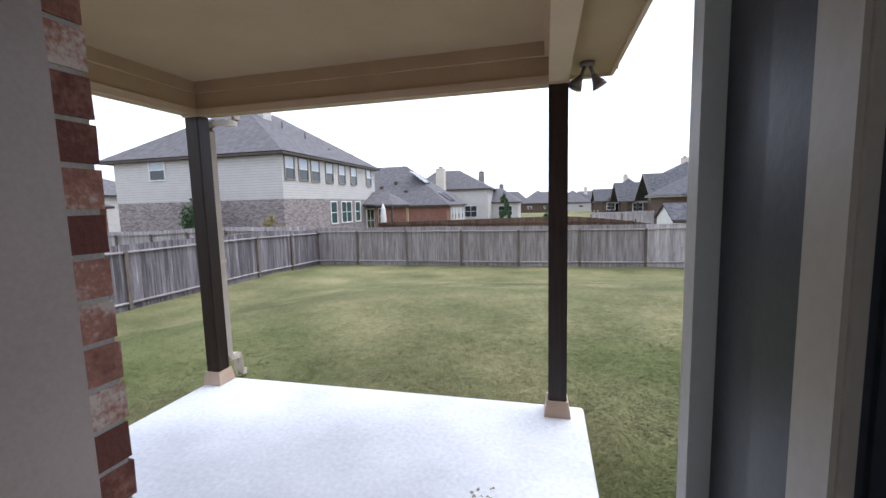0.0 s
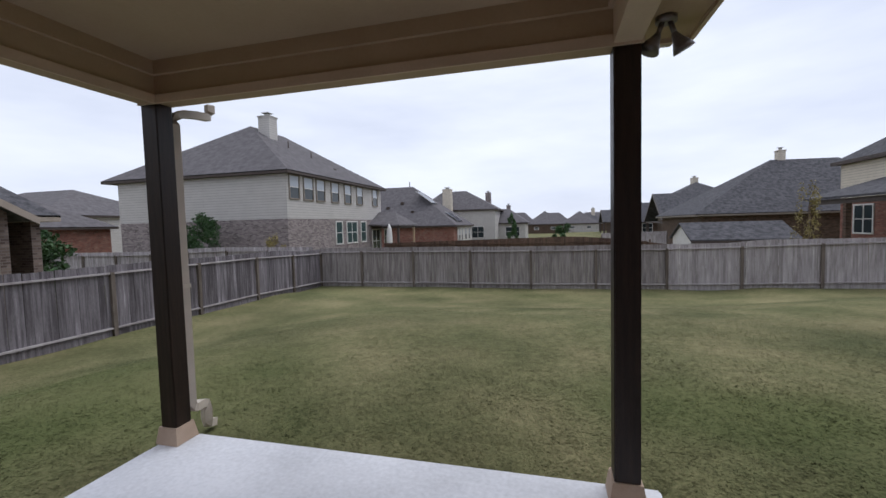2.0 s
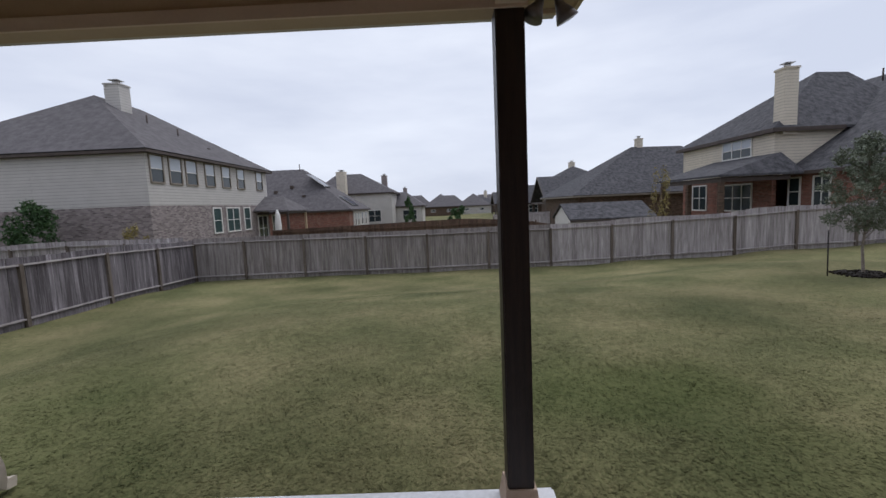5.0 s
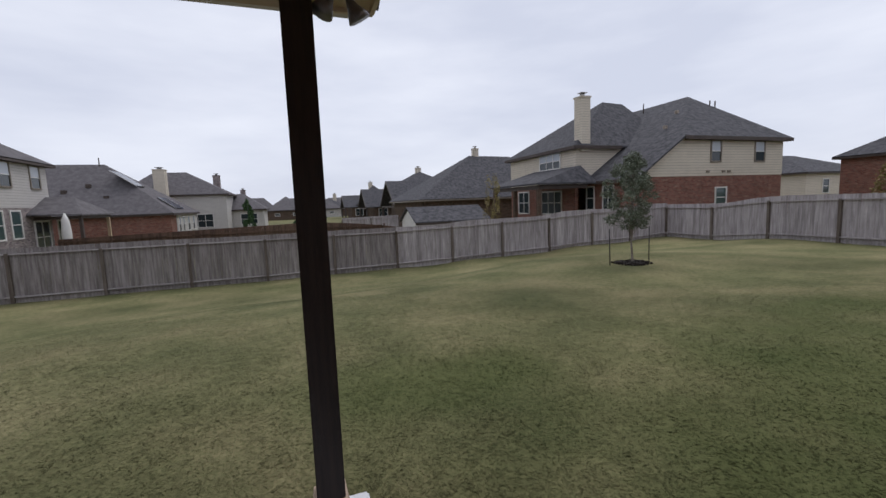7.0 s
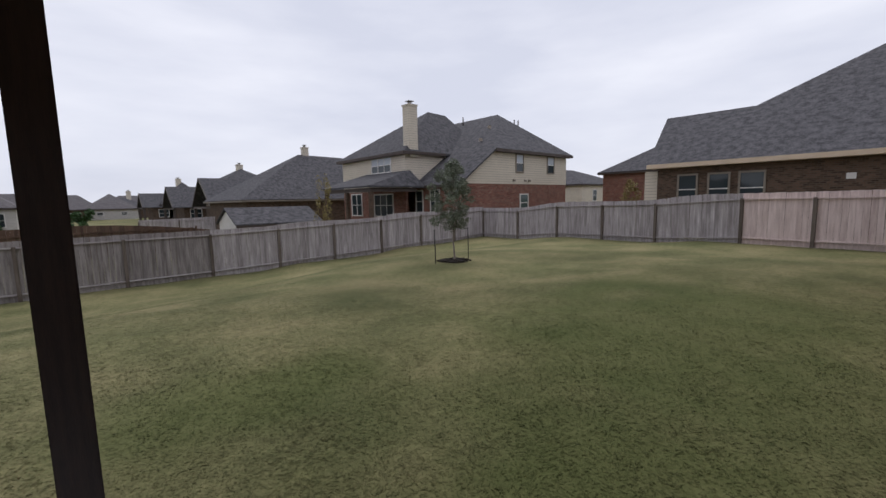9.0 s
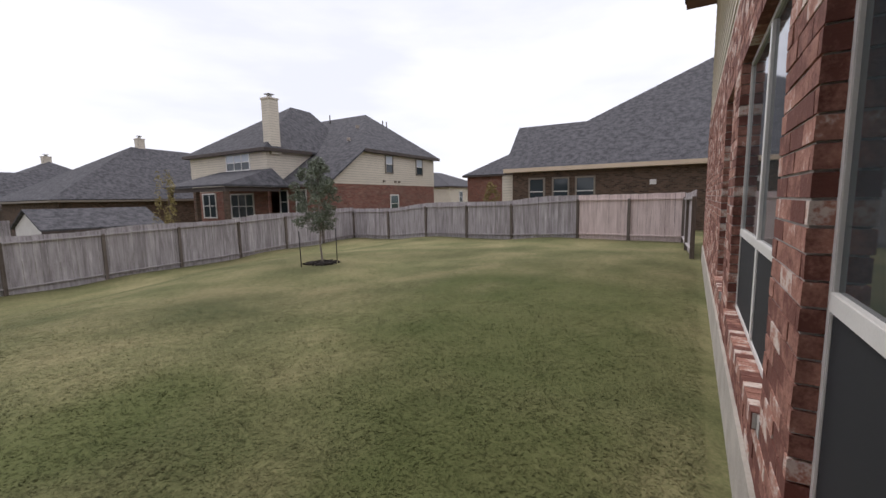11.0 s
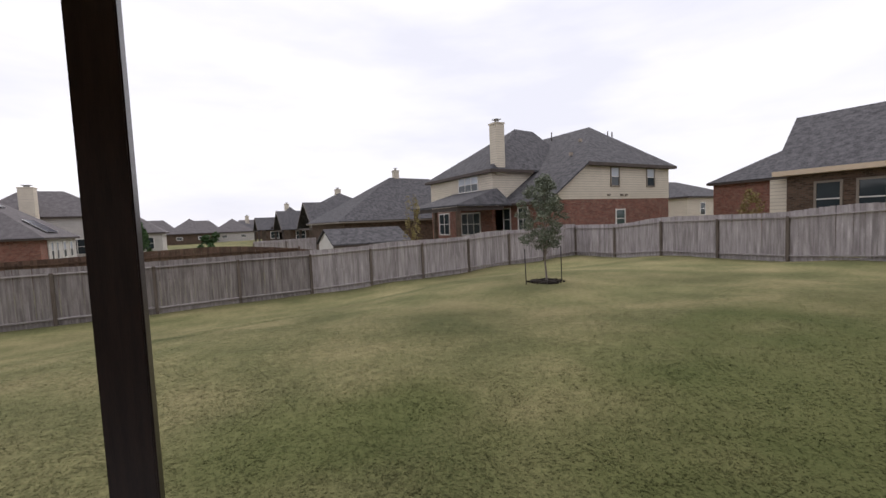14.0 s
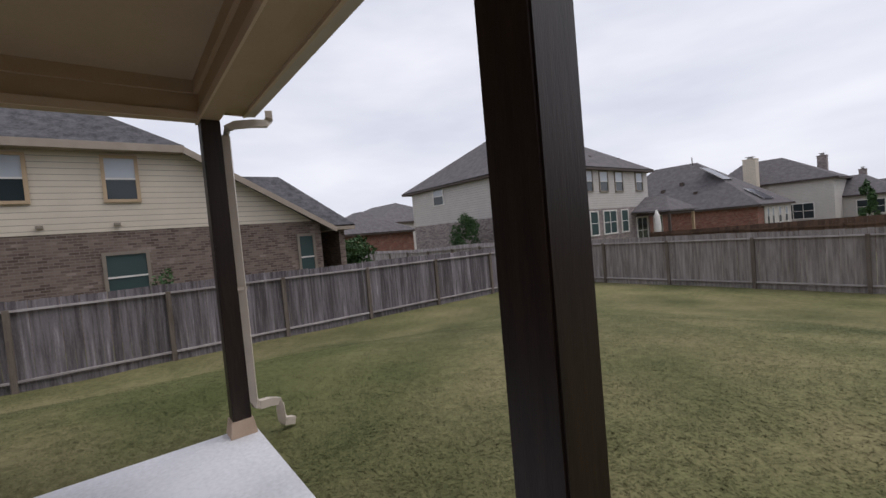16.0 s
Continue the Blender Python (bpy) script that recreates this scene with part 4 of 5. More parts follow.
S1 = thing("garden_shed", (10.4, 27, -1.1), "pale garden shed with a low grey shingle roof", "shed")
walls(S1, 8.0, 12.9, 25.1, 28.8, -1.3, 0.95, 0.95, M_white, M_white)
under(boxes("eave", [(7.9, 13.05, 24.86, 24.9, 0.72, 0.9)], M_trim_dark), S1)
under(link("gable", [(8.0, 25.1, 0.95), (8.0, 28.8, 0.95), (8.0, 26.95, 1.75), (8.15, 25.1, 0.95), (8.15, 28.8, 0.95), (8.15, 26.95, 1.75)], [(0, 2, 1), (3, 4, 5), (0, 1, 4, 3), (1, 2, 5, 4), (2, 0, 3, 5)], M_white), S1)
under(sheet("roof", [(7.85, 24.85, 0.92), (13.1, 24.85, 0.92), (13.1, 26.95, 1.86), (7.85, 26.95, 1.86), (13.1, 29.05, 0.92), (7.85, 29.05, 0.92)], [(0, 1, 2, 3), (3, 2, 4, 5)], 0.07, M_roof), S1)


S1.location += Vector((-0.35, 0, -0.42))


def far_house(x, y, w, d, ze, zr, label, low, roof, turn=0, chim=None, wins=0, kind="neighbour_house"):
    """A plain hipped house that stays far off."""
    drop = 0.006 * y
    ze, zr = ze - drop, zr - drop
    h = thing(kind, (x, y, -1.3), label, "house")
    walls(h, x - w / 2, x + w / 2, y - d / 2, y + d / 2, -1.6, ze - 0.2, ze - 0.2, low, low)
    r = min(w, d) * 0.45
    if w > d:
        p, q = (x - w / 2 + r, y, zr), (x + w / 2 - r, y, zr)
    else:
        p, q = (x, y - d / 2 + r, zr), (x, y + d / 2 - r, zr)
    hip_roof(h, x - w / 2 - 0.4, x + w / 2 + 0.4, y - d / 2 - 0.4, y + d / 2 + 0.4, ze, p, q, roof)
    if chim:
        chimney(h, chim[0], chim[1], zr - 1.5, chim[2] - drop, 0.9, M_siding)
    for k in range(wins):
        a = x - w / 2 + w * (k + 0.6) / (wins + 0.2)
        window(h, "y", y - d / 2, -1, a - 0.5, a + 0.5, max(ze - 2.2, 0), ze - 0.8, blind=False)
    return h


far_house(-1.5, 112, 9, 9, 2.0, 5.4, "far one-storey house with a hipped roof", M_brick_brown, M_roof_warm, wins=2)
far_house(7.5, 118, 9, 9, 2.0, 5.3, "far one-storey house with a pale hipped roof", M_siding_grey, M_roof_warm, wins=2)


F1 = thing("neighbour_house", (-19, 54, -1.4), "one-storey red brick house with a broad grey-brown hipped roof", "house")
walls(F1, -27.6, -11.3, 48.4, 59.6, -1.6, 1.5, 1.5, M_brick_red, M_brick_red)
under(boxes("side_wall", [(-11.28, -11.2, 50.2, 59.5, -1.4, 1.48)], M_siding_grey), F1)
hip_roof(F1, -28.2, -10.9, 48.0, 60.0, 1.66, (-22.9, 54, 7.05), (-18.2, 54, 7.05), M_roof_warm)
vent(F1, -18.6, 53.8, 7.0, 0.7)
for x, y, z in ((-18.8, 51.2, 4.75), (-20.6, 50.6, 4.15), (-17.0, 50.0, 3.5)):
    under(boxes("roof_vent_cap", [(x - 0.2, x + 0.2, y - 0.15, y + 0.15, z - 0.3, z + 0.1)], M_trim_dark), F1)
for y0, y1 in ((50.8, 51.5), (52.4, 53.1), (54.6, 55.6), (57.0, 58.0)):
    window(F1, "x", -11.2, 1, y0, y1, -0.3, 1.2, blind=True)

F2 = thing("neighbour_house", (-14.5, 68, -1.4), "two-storey beige house with cream chimney, far off", "house")
walls(F2, -20.8, -8.4, 64.4, 72.5, -1.6, 1.2, 4.0, M_siding_grey, M_siding_grey)
hip_roof(F2, -21.3, -7.9, 64.0, 73.0, 4.05, (-17.6, 68, 7.3), (-13.6, 68, 7.3), M_roof_warm)
chimney(F2, -15.65, 63.3, -1.0, 7.2, 1.3, M_siding)
chimney(F2, -10.4, 71.5, 3.0, 7.0, 0.9, M_brick_grey)
window(F2, "y", 64.4, -1, -13.0, -10.2, -0.4, 1.3, panes=3, blind=False, label="dark glazed patio door of a beige house")
window(F2, "y", 64.385, -1, -16.6, -15.9, 2.5, 3.5, blind=False)
F3 = thing("neighbour_house", (-6, 72, -1.4), "low beige house with grey hipped roof, far off", "house")
walls(F3, -9.5, -4.0, 69.0, 77.0, -1.6, 1.7, 1.7, M_siding_grey, M_siding_grey)
hip_roof(F3, -10.0, -3.6, 68.6, 77.4, 1.8, (-8.2, 73, 4.25), (-7.0, 73, 4.25), M_roof_warm)
chimney(F3, -7.4, 76.0, 3.0, 4.9, 0.7, M_brick_grey)
window(F3, "y", 69.0, -1, -7.2, -5.0, -0.4, 1.1, panes=2, blind=False)


def side_gable(x0, x1, y0, y1, ze, zr, label, low, roof=M_roof, chim=None):
    """A one-storey house whose ridge runs across the view, its timber-framed gable at the x0 end."""
    h = thing("neighbour_house", ((x0 + x1) / 2, (y0 + y1) / 2, -1.4), label, "house")
    walls(h, x0 + 1.6, x1 - 0.4, y0 + 0.5, y1 - 0.5, -1.6, ze - 0.1, ze - 0.1, low, low)
    ym = (y0 + y1) / 2
    ga = [(x0 + 1.6, y0 + 0.5, ze - 0.1), (x0 + 1.6, y1 - 0.5, ze - 0.1), (x0 + 1.6, ym, zr - 0.3)]
    under(link("gable", ga + [(a + 0.2, b, c) for a, b, c in ga], [(0, 2, 1), (3, 4, 5), (0, 1, 4, 3), (1, 2, 5, 4), (2, 0, 3, 5)], M_frame_tan), h)
    under(sheet("roof", [(x0, y0, ze), (x1, y0, ze), (x1, ym, zr), (x0, ym, zr), (x1, y1, ze), (x0, y1, ze)], [(0, 1, 2, 3), (3, 2, 4, 5)], 0.14, roof), h)
    bk = [(y0 - 0.02, ze - 0.3), (ym, zr - 0.25), (y1 + 0.02, ze - 0.3), (y1 + 0.02, ze - 0.02), (ym, zr + 0.03), (y0 - 0.02, ze - 0.02)]
    under(link("barge_board", [(x0 - 0.08, a, c) for a, c in bk] + [(x0 - 0.01, a, c) for a, c in bk], [(0, 5, 4, 1), (1, 4, 3, 2), (7, 10, 11, 6), (8, 9, 10, 7), (0, 1, 7, 6), (1, 2, 8, 7), (5, 11, 10, 4), (4, 10, 9, 3)], M_trim_dark), h)
    for yy in (y0 + 0.3, y1 - 0.6):
        under(boxes("porch_column", [(x0 + 0.1, x0 + 0.45, yy, yy + 0.3, -1.5, ze - 0.15)], M_trim_dark), h)
    under(boxes("porch_beam", [(x0 + 0.1, x0 + 0.4, y0 + 0.6, y1 - 0.6, ze - 0.4, ze - 0.15)], M_trim_dark), h)
    window(h, "y", y0 + 0.5, -1, x0 + 2.6, x0 + 4.2, -0.4, 1.0, panes=2, blind=False)
    if chim:
        chimney(h, *chim, 0.8, M_siding)
    return h


side_gable(13.6, 23.0, 57.0, 67.0, 1.6, 5.2, "dark roofed gabled house with a timber porch", M_brick_brown)
far_house(22.6, 75, 9, 9, 5.3, 8.0, "house with a dark pyramid roof, far off", M_brick_brown, M_roof, chim=(22.5, 75, 8.6), wins=1)
side_gable(13.3, 22, 80, 90, 1.4, 4.95, "far gabled house with a timber porch", M_brick_brown)
far_house(18.6, 101, 9, 9, 2.6, 7.1, "far one-storey house with a dark roof", M_brick_brown, M_roof, chim=(18.0, 101, 7.7), wins=2)
side_gable(11.0, 17.5, 96, 104, 1.5, 4.2, "far brown gabled house", M_brick_brown)
far_house(10.2, 124, 9, 10, 2.6, 4.6, "far brown house with a chimney", M_brick_brown, M_roof, chim=(11.5, 124, 6.0), wins=1)
far_house(45, 15.0, 9, 10.5, 4.1, 6.9, "far red brick house with panels on its roof", M_brick_red, M_roof, wins=1)
far_house(0.8, 150, 12, 9, 2.2, 6.0, "very far house with a hipped roof", M_siding_grey, M_roof_warm, wins=2)
far_house(-11, 150, 12, 9, 2.2, 6.4, "very far house with a hipped roof", M_siding_grey, M_roof_warm, wins=2)
far_house(15, 165, 13, 9, 2.2, 6.2, "very far house with a hipped roof", M_siding_grey, M_roof_warm, wins=2)
far_house(57, 34, 12, 11, 3.6, 5.9, "far pale house with a grey roof", M_siding, M_roof, wins=2)
far_house(-55, 34, 20, 14, 3.8, 6.9, "far house with beige siding and grey roof", M_siding_grey, M_roof_warm, wins=2)
far_house(-40, 22, 9, 8, 2.4, 4.8, "red brick house with a cream gable", M_brick_red, M_roof_warm, wins=2)
far_house(-62, 14, 14, 12, 3.0, 6.2, "far house with grey roof", M_siding, M_roof_warm, wins=2)

# ---- beyond the fence ----
rf = thing("fence", (-12, 31, -1.3), "low rust-brown timber fence on the neighbouring plot", "fence", kind="structure")
v, fc = box_data([(-0.07, 0.07, -0.015, 0.015, 0.0, 1.0)])
ob = link("board", v, fc, M_rust_fence)
rb = ob.data
bpy.data.objects.remove(ob)
for k in range(150):
    x = -13.0 + 0.145 * k
    h = 1.68 + 0.02 * (x + 10.4) if x < 1 else 1.9 - 0.62 * ((x - 1) / 6.65) ** 1.7
    o = new("board", rb)
    o.parent = rf
    o.location = Vector((x, 31, -1.3)) - rf.location
    o.scale = (1, 1, h)
for k in range(9):
    under(boxes("fence_post", [(-12.9 + 2.45 * k, -12.8 + 2.45 * k, 30.9, 30.98, -1.3, 0.3)], M_rust_fence), rf)
for k in range(14):
    x = -13 + 1.4 * k
    under(boxes("rail", [(x, x + 1.4, 30.9, 30.98, 0.12, 0.2)], M_rust_fence), rf)

fence("fence_far", [(-11.2, 17.5), (-34, 17.6)], "weathered grey timber fence between the neighbouring plots", spacing=2.6, inward=1, top=1.9)
fence("fence_far", [(5, 44), (11, 44)], "pale grey timber fence far off", spacing=3, inward=-1, top=1.6)
road = link("street", [(-40, 88, 0), (40, 88, 0), (40, 95, 0), (-40, 95, 0)], [(0, 1, 2, 3)], M_found)
road.location.z = -1.36
tagged(road, "pale concrete street far behind the houses", "road", kind="structure")


# ---- planting ----
def crown(name, clumps, leaf, n, size, parent, label=""):
    """Small two-triangle leaves strewn through ellipsoid clumps given as (x, y, z, rx, ry, rz)."""
    rng = np.random.default_rng(len(name) + n)
    vs = []
    vol = np.array([c[3] * c[4] * c[5] for c in clumps]) ** 0.7
    for c, k in zip(clumps, (n * vol / vol.sum()).astype(int)):
        d = rng.normal(size=(k, 3))
        d /= np.linalg.norm(d, axis=1)[:, None]
        rad = rng.uniform(0.25, 1.0, (k, 1)) ** 0.5 * rng.uniform(0.75, 1.15, (k, 1))
        p = np.array(c[:3]) + d * rad * np.array(c[3:])
        a = rng.normal(size=(k, 3))
        a /= np.linalg.norm(a, axis=1)[:, None]
        b = np.cross(a, rng.normal(size=(k, 3)))
        b /= np.linalg.norm(b, axis=1)[:, None]
        s = size * rng.uniform(0.6, 1.3, (k, 1))
        vs.append(np.stack([p - a * s, p + b * s * 0.45, p + a * s, p - b * s * 0.45], 1).reshape(-1, 3))
    vs = np.concatenate(vs)
    fs = [(i, i + 1, i + 2, i + 3) for i in range(0, len(vs), 4)]
    return tagged(link(name, vs.tolist(), fs, leaf, parent, label), kind="")


TX, TY = 9.75, 9.4
tz = gz(TX, TY)
tree = thing("tree", (TX, TY, tz), "young oak with thin grey trunk in black mulch between two stakes", "tree")
tube("trunk", [(0, 0, -0.05), (0.01, 0, 0.1), (-0.02, 0.02, 0.6), (0.02, 0.0, 1.2), (0.0, 0.03, 1.9), (0.03, 0, 2.9)], [0.05, 0.034, 0.028, 0.024, 0.018, 0.008], M_bark, tree)
random.seed(5)
clumps = []
for k in range(64):
    z = 1.0 + 2.0 * (k / 64) ** 0.9
    reach = 0.68 * math.sin(math.pi * min(1, (z - 0.55) / 2.5)) ** 0.8
    a = k * 2.4 + random.uniform(-0.5, 0.5)
    d = reach * random.uniform(0.35, 1.1)
    tip = (d * math.cos(a), d * math.sin(a), z + random.uniform(0, 0.2))
    tube("limb", [(0, 0, z - 0.18), (tip[0] * 0.5, tip[1] * 0.5, z - 0.02), tip], [0.011, 0.007, 0.003], M_bark, tree, sides=5)
    r0 = random.uniform(0.13, 0.25)
    clumps.append((*tip, r0, r0, r0 * random.uniform(0.6, 1.0)))
for a, z, d in ((2.9, 1.35, 0.75), (0.1, 1.3, 0.68), (0.5, 2.15, 0.6)):
    clumps.append((d * math.cos(a), d * math.sin(a), z, 0.13, 0.13, 0.07))
    tube("limb", [(0, 0, z + 0.05), (d * math.cos(a), d * math.sin(a), z)], [0.01, 0.003], M_bark, tree, sides=5)
crown("crown", clumps, M_leaf, 11000, 0.034, tree, "sparse dull green oak crown")

mul_v, mul_f = [(0, 0, 0.06)], []
for ring, (rad, h) in enumerate(((0.28, 0.05), (0.45, 0.012), (0.52, -0.03))):
    for k in range(22):
        a = 2 * math.pi * k / 22
        q = rad * (1 + 0.12 * math.sin(3 * a + 1) + 0.05 * math.sin(7 * a))
        mul_v.append((q * math.cos(a), q * math.sin(a), h + random.uniform(-0.01, 0.015)))
for k in range(22):
    j = (k + 1) % 22
    mul_f.append((0, 1 + k, 1 + j))
    for g in (0, 22):
        mul_f.append((1 + g + k, 23 + g + k, 23 + g + j, 1 + g + j))
mulch = link("mulch", mul_v, mul_f, M_mulch)
mulch.location = (TX, TY, tz)
tagged(mulch, "ring of black bark mulch round the young tree", "mulch")
chips = []
for k in range(260):
    a, d = random.uniform(0, 6.283), 0.55 * random.uniform(0.1, 1.0) ** 0.6
    x, y, z = d * math.cos(a), d * math.sin(a), 0.07 * (1 - d / 0.6)
    s = random.uniform(0.01, 0.03)
    chips.append((x - s, x + s, y - s * 0.5, y + s * 0.5, z - 0.01, z + random.uniform(0.01, 0.035)))
cv, cf = box_data(chips)
ch = link("bark_chips", cv, cf, M_mulch, mulch)
ch["kind"] = "stuff"
for sx, lean in ((-0.78, 0.05), (0.66, 0.03)):
    st = tube("tree_stake", [(sx, 0.02, -0.1), (sx - lean, 0.0, 1.05)], 0.016, M_stake, sides=6)
    st.location = (TX, TY, tz)
    tagged(st, "thin dark metal stake beside the young tree", "stake", group="stakes of the young tree")


def shrub(x, y, z, clumps, leaf, n, size, label, name="shrub"):
    b = thing(name, (x, y, z), label, name)
    tube("trunk", [(0, 0, 0), (0.05, 0, 0.5), (0, 0.05, clumps[0][2])], [0.05, 0.035, 0.01], M_bark, b, sides=6)
    crown("crown", clumps, leaf, n, size, b)
    return b


def cluster(w, h, n, seed, base=0.4):
    rr = random.Random(seed)
    out = []
    for k in range(n):
        t = k / n
        ww = w * (1 - 0.65 * t)
        out.append((rr.uniform(-ww, ww), rr.uniform(-ww, ww), base + (h - base) * t, w * 0.38 * rr.uniform(0.6, 1.1), w * 0.38, h * 0.14))
    return out


shrub(-20.1, 19.8, -1.3, cluster(1.35, 3.8, 20, 1, 0.9), M_leaf_dark, 4600, 0.09, "dense green shrub against the grey brick house")
shrub(-15.2, 19.9, -1.3, cluster(0.6, 2.6, 9, 2, 0.8), M_leaf_yellow, 900, 0.07, "thin yellowing shrub beside the brick corner")
shrub(-20.5, 11.6, -1.1, cluster(1.7, 2.8, 14, 3), M_leaf_dark, 3200, 0.11, "dark evergreen shrub behind the fence")
shrub(-23.5, 12.2, -1.1, cluster(1.4, 2.6, 12, 13), M_leaf_dark, 2400, 0.11, "dark evergreen shrub behind the fence")
shrub(-12.9, 2.2, -1.0, cluster(0.45, 2.2, 8, 4, 0.6), M_leaf_dark, 700, 0.06, "small green shrub under a greenish window")
shrub(12.0, 23.0, -1.1, cluster(0.6, 4.2, 14, 5, 1.6), M_leaf_yellow, 800, 0.06, "thin sapling with yellow autumn leaves", "tree")
shrub(-5.5, 62, -1.3, cluster(0.9, 4.2, 10, 6, 0.8), M_leaf_dark, 1200, 0.18, "small green tree far off", "tree")
shrub(1.8, 60, -1.3, cluster(1.6, 2.6, 10, 7, 0.6), M_leaf_dark, 1200, 0.18, "round green tree far off", "tree")
shrub(29.6, 12.5, -0.3, cluster(0.8, 3.0, 9, 8, 0.8), M_leaf_yellow, 700, 0.09, "yellow-green shrub by a cream porch")

# solar panels on far roofs
for x, y, w, d in ((-15.7, 52.0, 2.6, 2.6), (-12.2, 52.6, 2.0, 3.2)):
    pn = thing("solar_panel", (x, y, 1.66 + 0.738 * (-10.9 - x) + 0.12), "dark solar panel lying on a grey-brown roof", "solar panel", "solar panels on a far roof")
    boxes("panel", [(-w / 2, w / 2, -d / 2, d / 2, 0, 0.06)], M_panel, pn)
    boxes("panel_frame", [(-w / 2 - 0.05, w / 2 + 0.05, a, a + 0.05, 0, 0.07) for a in (-d / 2 - 0.05, d / 2)], M_metal, pn)
    pn.rotation_euler = (0, math.atan(0.738), 0)

# dry leaves on the patio
leaf_rng = random.Random(4)
for k in range(9):
    x, y = 0.11 + leaf_rng.uniform(-0.07, 0.07), 0.91 + leaf_rng.uniform(-0.07, 0.05)
    a, q = leaf_rng.uniform(0, 6.28), leaf_rng.uniform(0.008, 0.02)
    lf = link("dry_leaf", [(-q, 0, 0.002), (0, -q * 0.5, 0.006), (q, 0, 0.003), (0, q * 0.5, 0.001)], [(0, 1, 2), (0, 2, 3)], M_leaf_yellow)
    lf.location, lf.rotation_euler.z = (x, y, 0.002), a
    tagged(lf, "small dry brown leaf lying on the concrete patio", "leaf", group="dry leaves on the patio")

# ---- bricks, last ----
random.seed(11)
CW, CH = 0.204, 0.0765
brick_mesh = {}


def brick_data(w, h, d, var):
    rr = random.Random(var * 7 + 3)
    j = 0.0012
    vs = [(x + rr.uniform(-j, j), y + (rr.uniform(-j, j) if y > -0.01 else 0), z + rr.uniform(-j, j)) for x in (-w / 2, w / 2) for y in (-d, 0.0) for z in (-h / 2, h / 2)]
    return vs, BOX_FACES


def lay_wall(parent, x0, x1, z0, z1, yface, holes, near, sink=0.09, skip=lambda x, z: False):
    """Running-bond courses; near says which bricks become parts. Returns the rest as boxes."""
    rest, count = [], 0
    nrow = int((z1 - z0) / CH)
    ch = (z1 - z0) / nrow
    for i in range(nrow):
        z = z0 + (i + 0.5) * ch
        x = x0 - (CW / 2 if i % 2 else 0)
        while x < x1:
            spans = [(max(x, x0), min(x + CW, x1))]
            for hx0, hx1, hz0, hz1 in holes:
                if hz0 - 0.02 < z < hz1 + 0.02:
                    nxt = []
                    for a, b in spans:
                        if b <= hx0 or a >= hx1:
                            nxt.append((a, b))
                        else:
                            if a < hx0:
                                nxt.append((a, hx0 + 0.01))
                            if b > hx1:
                                nxt.append((hx1 - 0.01, b))
                    spans = nxt
            for a, b in spans:
                if b - a < 0.014 or skip(0.5 * (a + b), z):
                    continue
                w, h = b - a - 0.009, ch - 0.0095
                off = random.uniform(-0.002, 0.0025)
                c = 0.5 * (a + b)
                if near(c, z) and count < 300:
                    count += 1
                    var = random.randrange(4)
                    key = (round(w, 2), var)
                    if key not in brick_mesh:
                        vs, fs = brick_data(round(w, 2) - 0.001, h, sink, var)
                        o = link("brick", vs, fs, M_brick)
                        brick_mesh[key] = o.data
                        bpy.data.objects.remove(o)
                    o = new("brick", brick_mesh[key])
                    o.parent = parent
                    o.location = Vector((c, yface + off, z)) - parent.location
                else:
                    rest.append((c - w / 2, c + w / 2, yface - sink, yface + off, z - h / 2, z + h / 2))
            x += CW
    return rest


holes2 = [(a, b, c - 0.02, d) for a, b, c, d in HOLES] + [(a, b, c - 0.1, c - 0.012) for a, b, c, d in HOLES]
rest = lay_wall(house, WX0, WX1, FZ, BZ - 0.005, WY, holes2, lambda x, z: 2.26 < x < 2.94 or (4.75 < x < 5.5 and 0.5 < z < 2.6))
for hx0, hx1, hz0, hz1 in HOLES:
    sa, sb = hx0 + 0.05, hx1 - 0.01
    n = int((sb - sa) / 0.07)
    step_x = (sb - sa) / n
    under(boxes("sill_bed", [(hx0 - 0.01, hx1 + 0.01, WY - 0.1, WY + 0.002, hz0 - 0.1, hz0 - 0.02), (sa, sb, WY - 0.1, WY + 0.018, hz0 - 0.085, hz0 - 0.016)], M_mortar), house)
    for k in range(n):
        x = sa + k * step_x
        under(boxes("sill_brick", [(x + 0.003, x + step_x - 0.003, WY - 0.12, WY + 0.024, hz0 - 0.09, hz0 - 0.011)], M_brick), house)
rv, rfc = box_data(rest)
under(tagged(link("brick_run", rv, rfc, M_brick_rest), kind="stuff"), house)
rest = lay_wall(door_wall, -2.85, 1.0, 0.0, 2.6, DY, [(DX0, DX1, 0.0, DH)], lambda x, z: DX0 - 0.32 < x < DX0 or DX1 < x < DX1 + 0.25)
rv, rfc = box_data(rest)
under(tagged(link("brick_run", rv, rfc, M_brick_rest), kind="stuff"), door_wall)

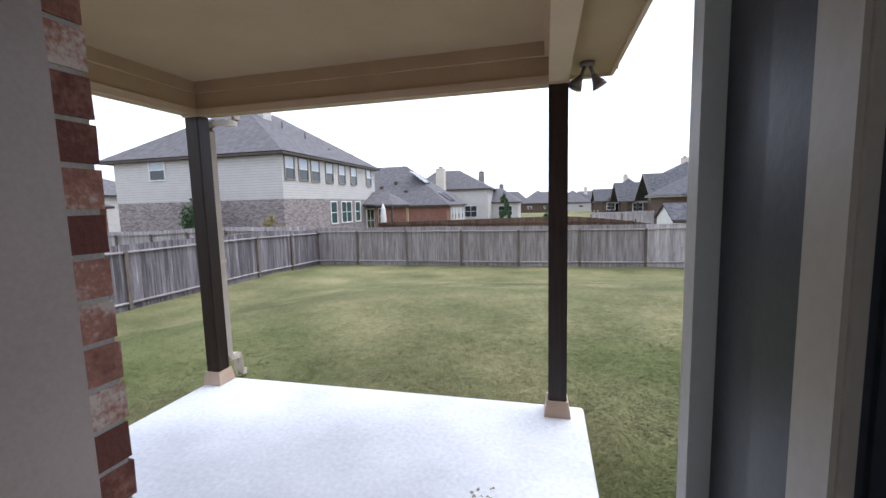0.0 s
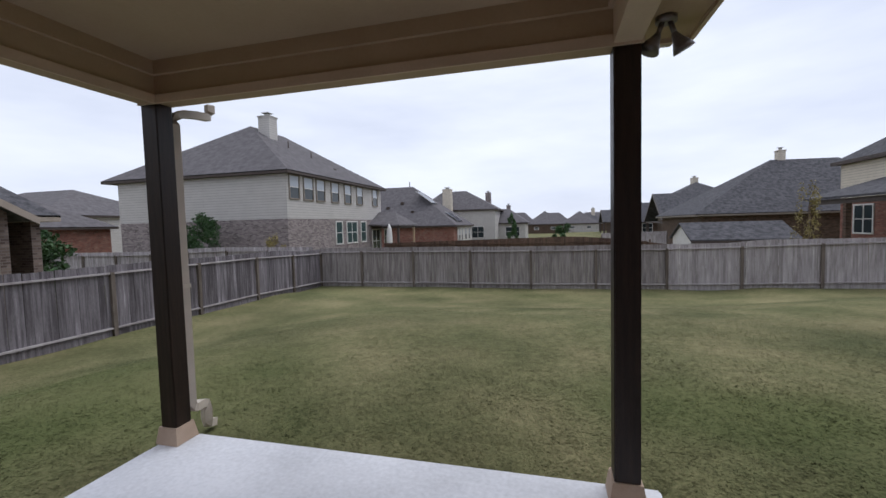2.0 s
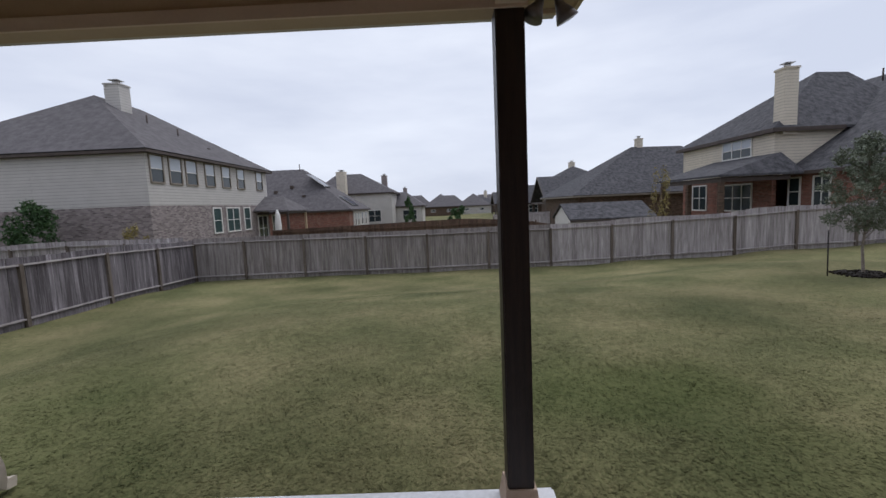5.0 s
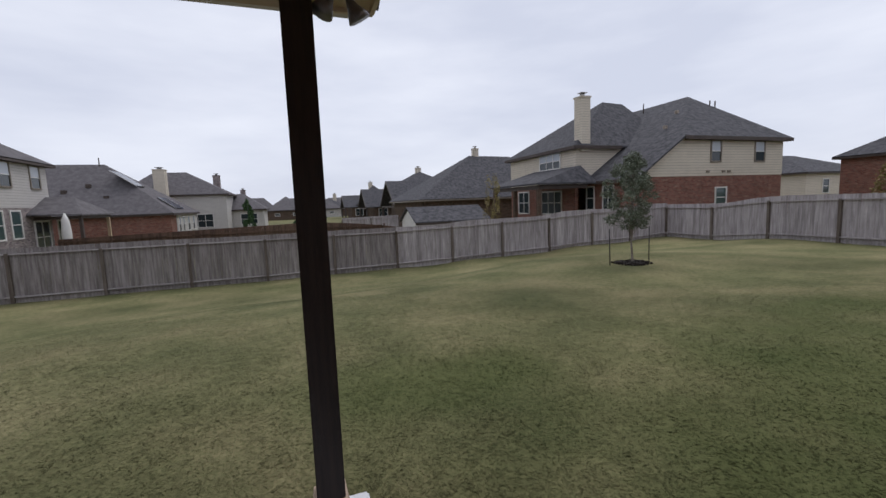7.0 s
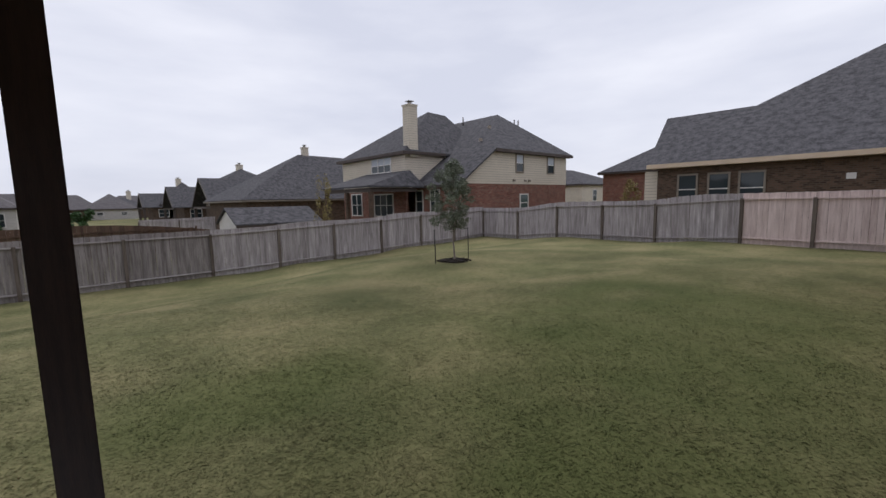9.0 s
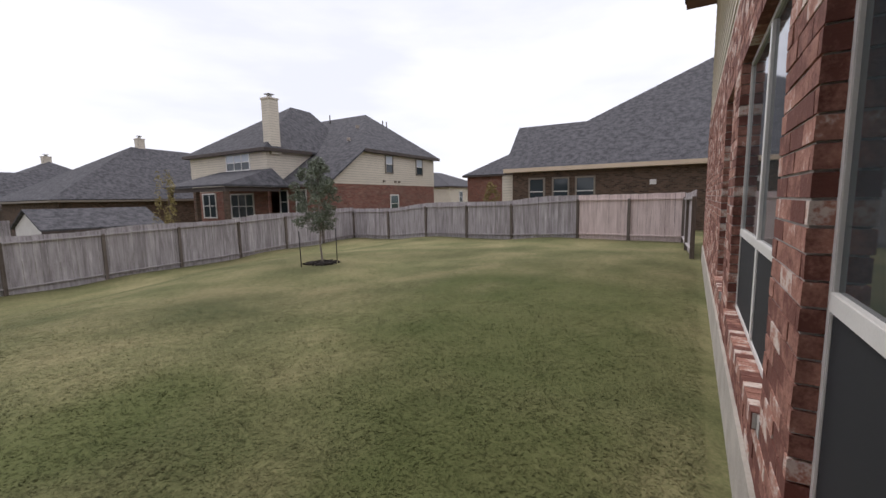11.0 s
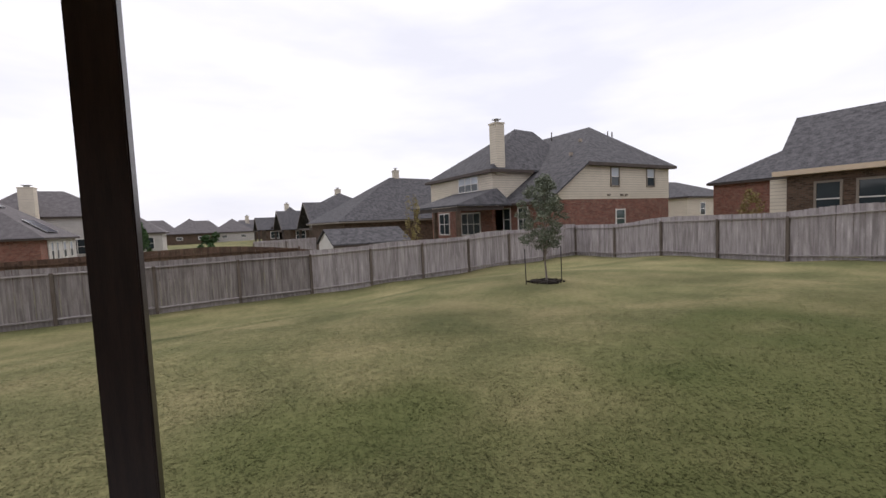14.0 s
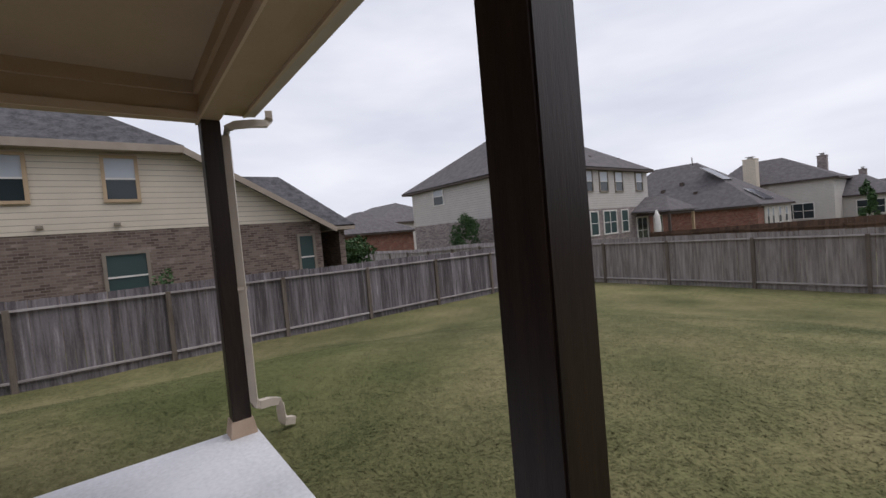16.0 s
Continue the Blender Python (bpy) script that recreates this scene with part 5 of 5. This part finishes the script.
# ---- grass blades near the walk ----
rng = np.random.default_rng(3)
N = 420000
rad = 0.6 + 15.5 * rng.random(N) ** 1.05
ang = rng.uniform(-0.6, math.pi + 0.5, N)
bx, by = 0.5 + rad * np.cos(ang), 0.3 + rad * np.sin(ang)
ok = ~((bx > -2.86) & (bx < 0.8) & (by < 2.12)) & (bx > -10.2) & (by < 17) & ~((bx > 0.78) & (by < WY + 0.05)) & ~((bx < 0) & (by < -2.5)) & ((bx - TX) ** 2 + (by - TY) ** 2 > 0.26)
bx, by, rad = bx[ok], by[ok], rad[ok]
N = len(bx)
bz = ground_z(bx, by) + 0.012 * np.sin(bx * 1.9 + np.cos(by * 1.3)) * np.cos(by * 2.1)
bz = np.where((bx > 0.8) & (by < -0.5), np.minimum(bz, -0.1), bz)
tuft = 0.6 + 0.8 * (np.sin(bx * 5.1 + 2 * np.sin(by * 3.3)) * np.sin(by * 4.7 + 1.7 * np.sin(bx * 2.9)) * 0.5 + 0.5)
hgt = rng.uniform(0.006, 0.017, N) * tuft * np.clip(1.25 - rad / 16, 0.2, 1)
wid = (0.0028 + 0.0007 * rad) * rng.uniform(0.7, 1.4, N)
th = rng.uniform(0, 6.283, N)
ln = 0.008 + rng.uniform(1.2, 3.4, N) * hgt
ld = th + rng.uniform(-1.2, 1.2, N) + 1.57
p0 = np.stack([bx - np.cos(th) * wid, by - np.sin(th) * wid, bz + 0.001], -1)
p1 = np.stack([bx + np.cos(th) * wid, by + np.sin(th) * wid, bz + 0.001], -1)
p2 = np.stack([bx + np.cos(ld) * ln, by + np.sin(ld) * ln, bz + hgt], -1)
e1, e2 = p1 - p0, p2 - p0
flip = (e1[:, 0] * e2[:, 1] - e1[:, 1] * e2[:, 0]) < 0
p0[flip], p1[flip] = p1[flip].copy(), p0[flip].copy()
co = np.stack([p0, p1, p2], 1).reshape(-1, 3)
me = bpy.data.meshes.new("grass_blades")
me.vertices.add(3 * N)
me.vertices.foreach_set("co", co.astype(np.float32).ravel())
me.loops.add(3 * N)
me.loops.foreach_set("vertex_index", np.arange(3 * N, dtype=np.int32))
me.polygons.add(N)
me.polygons.foreach_set("loop_start", np.arange(0, 3 * N, 3, dtype=np.int32))
me.update(calc_edges=True)
me.materials.append(M_blades)
tagged(new("grass_blades", me), "short mown grass blades, green mixed with straw", "grass", kind="stuff")
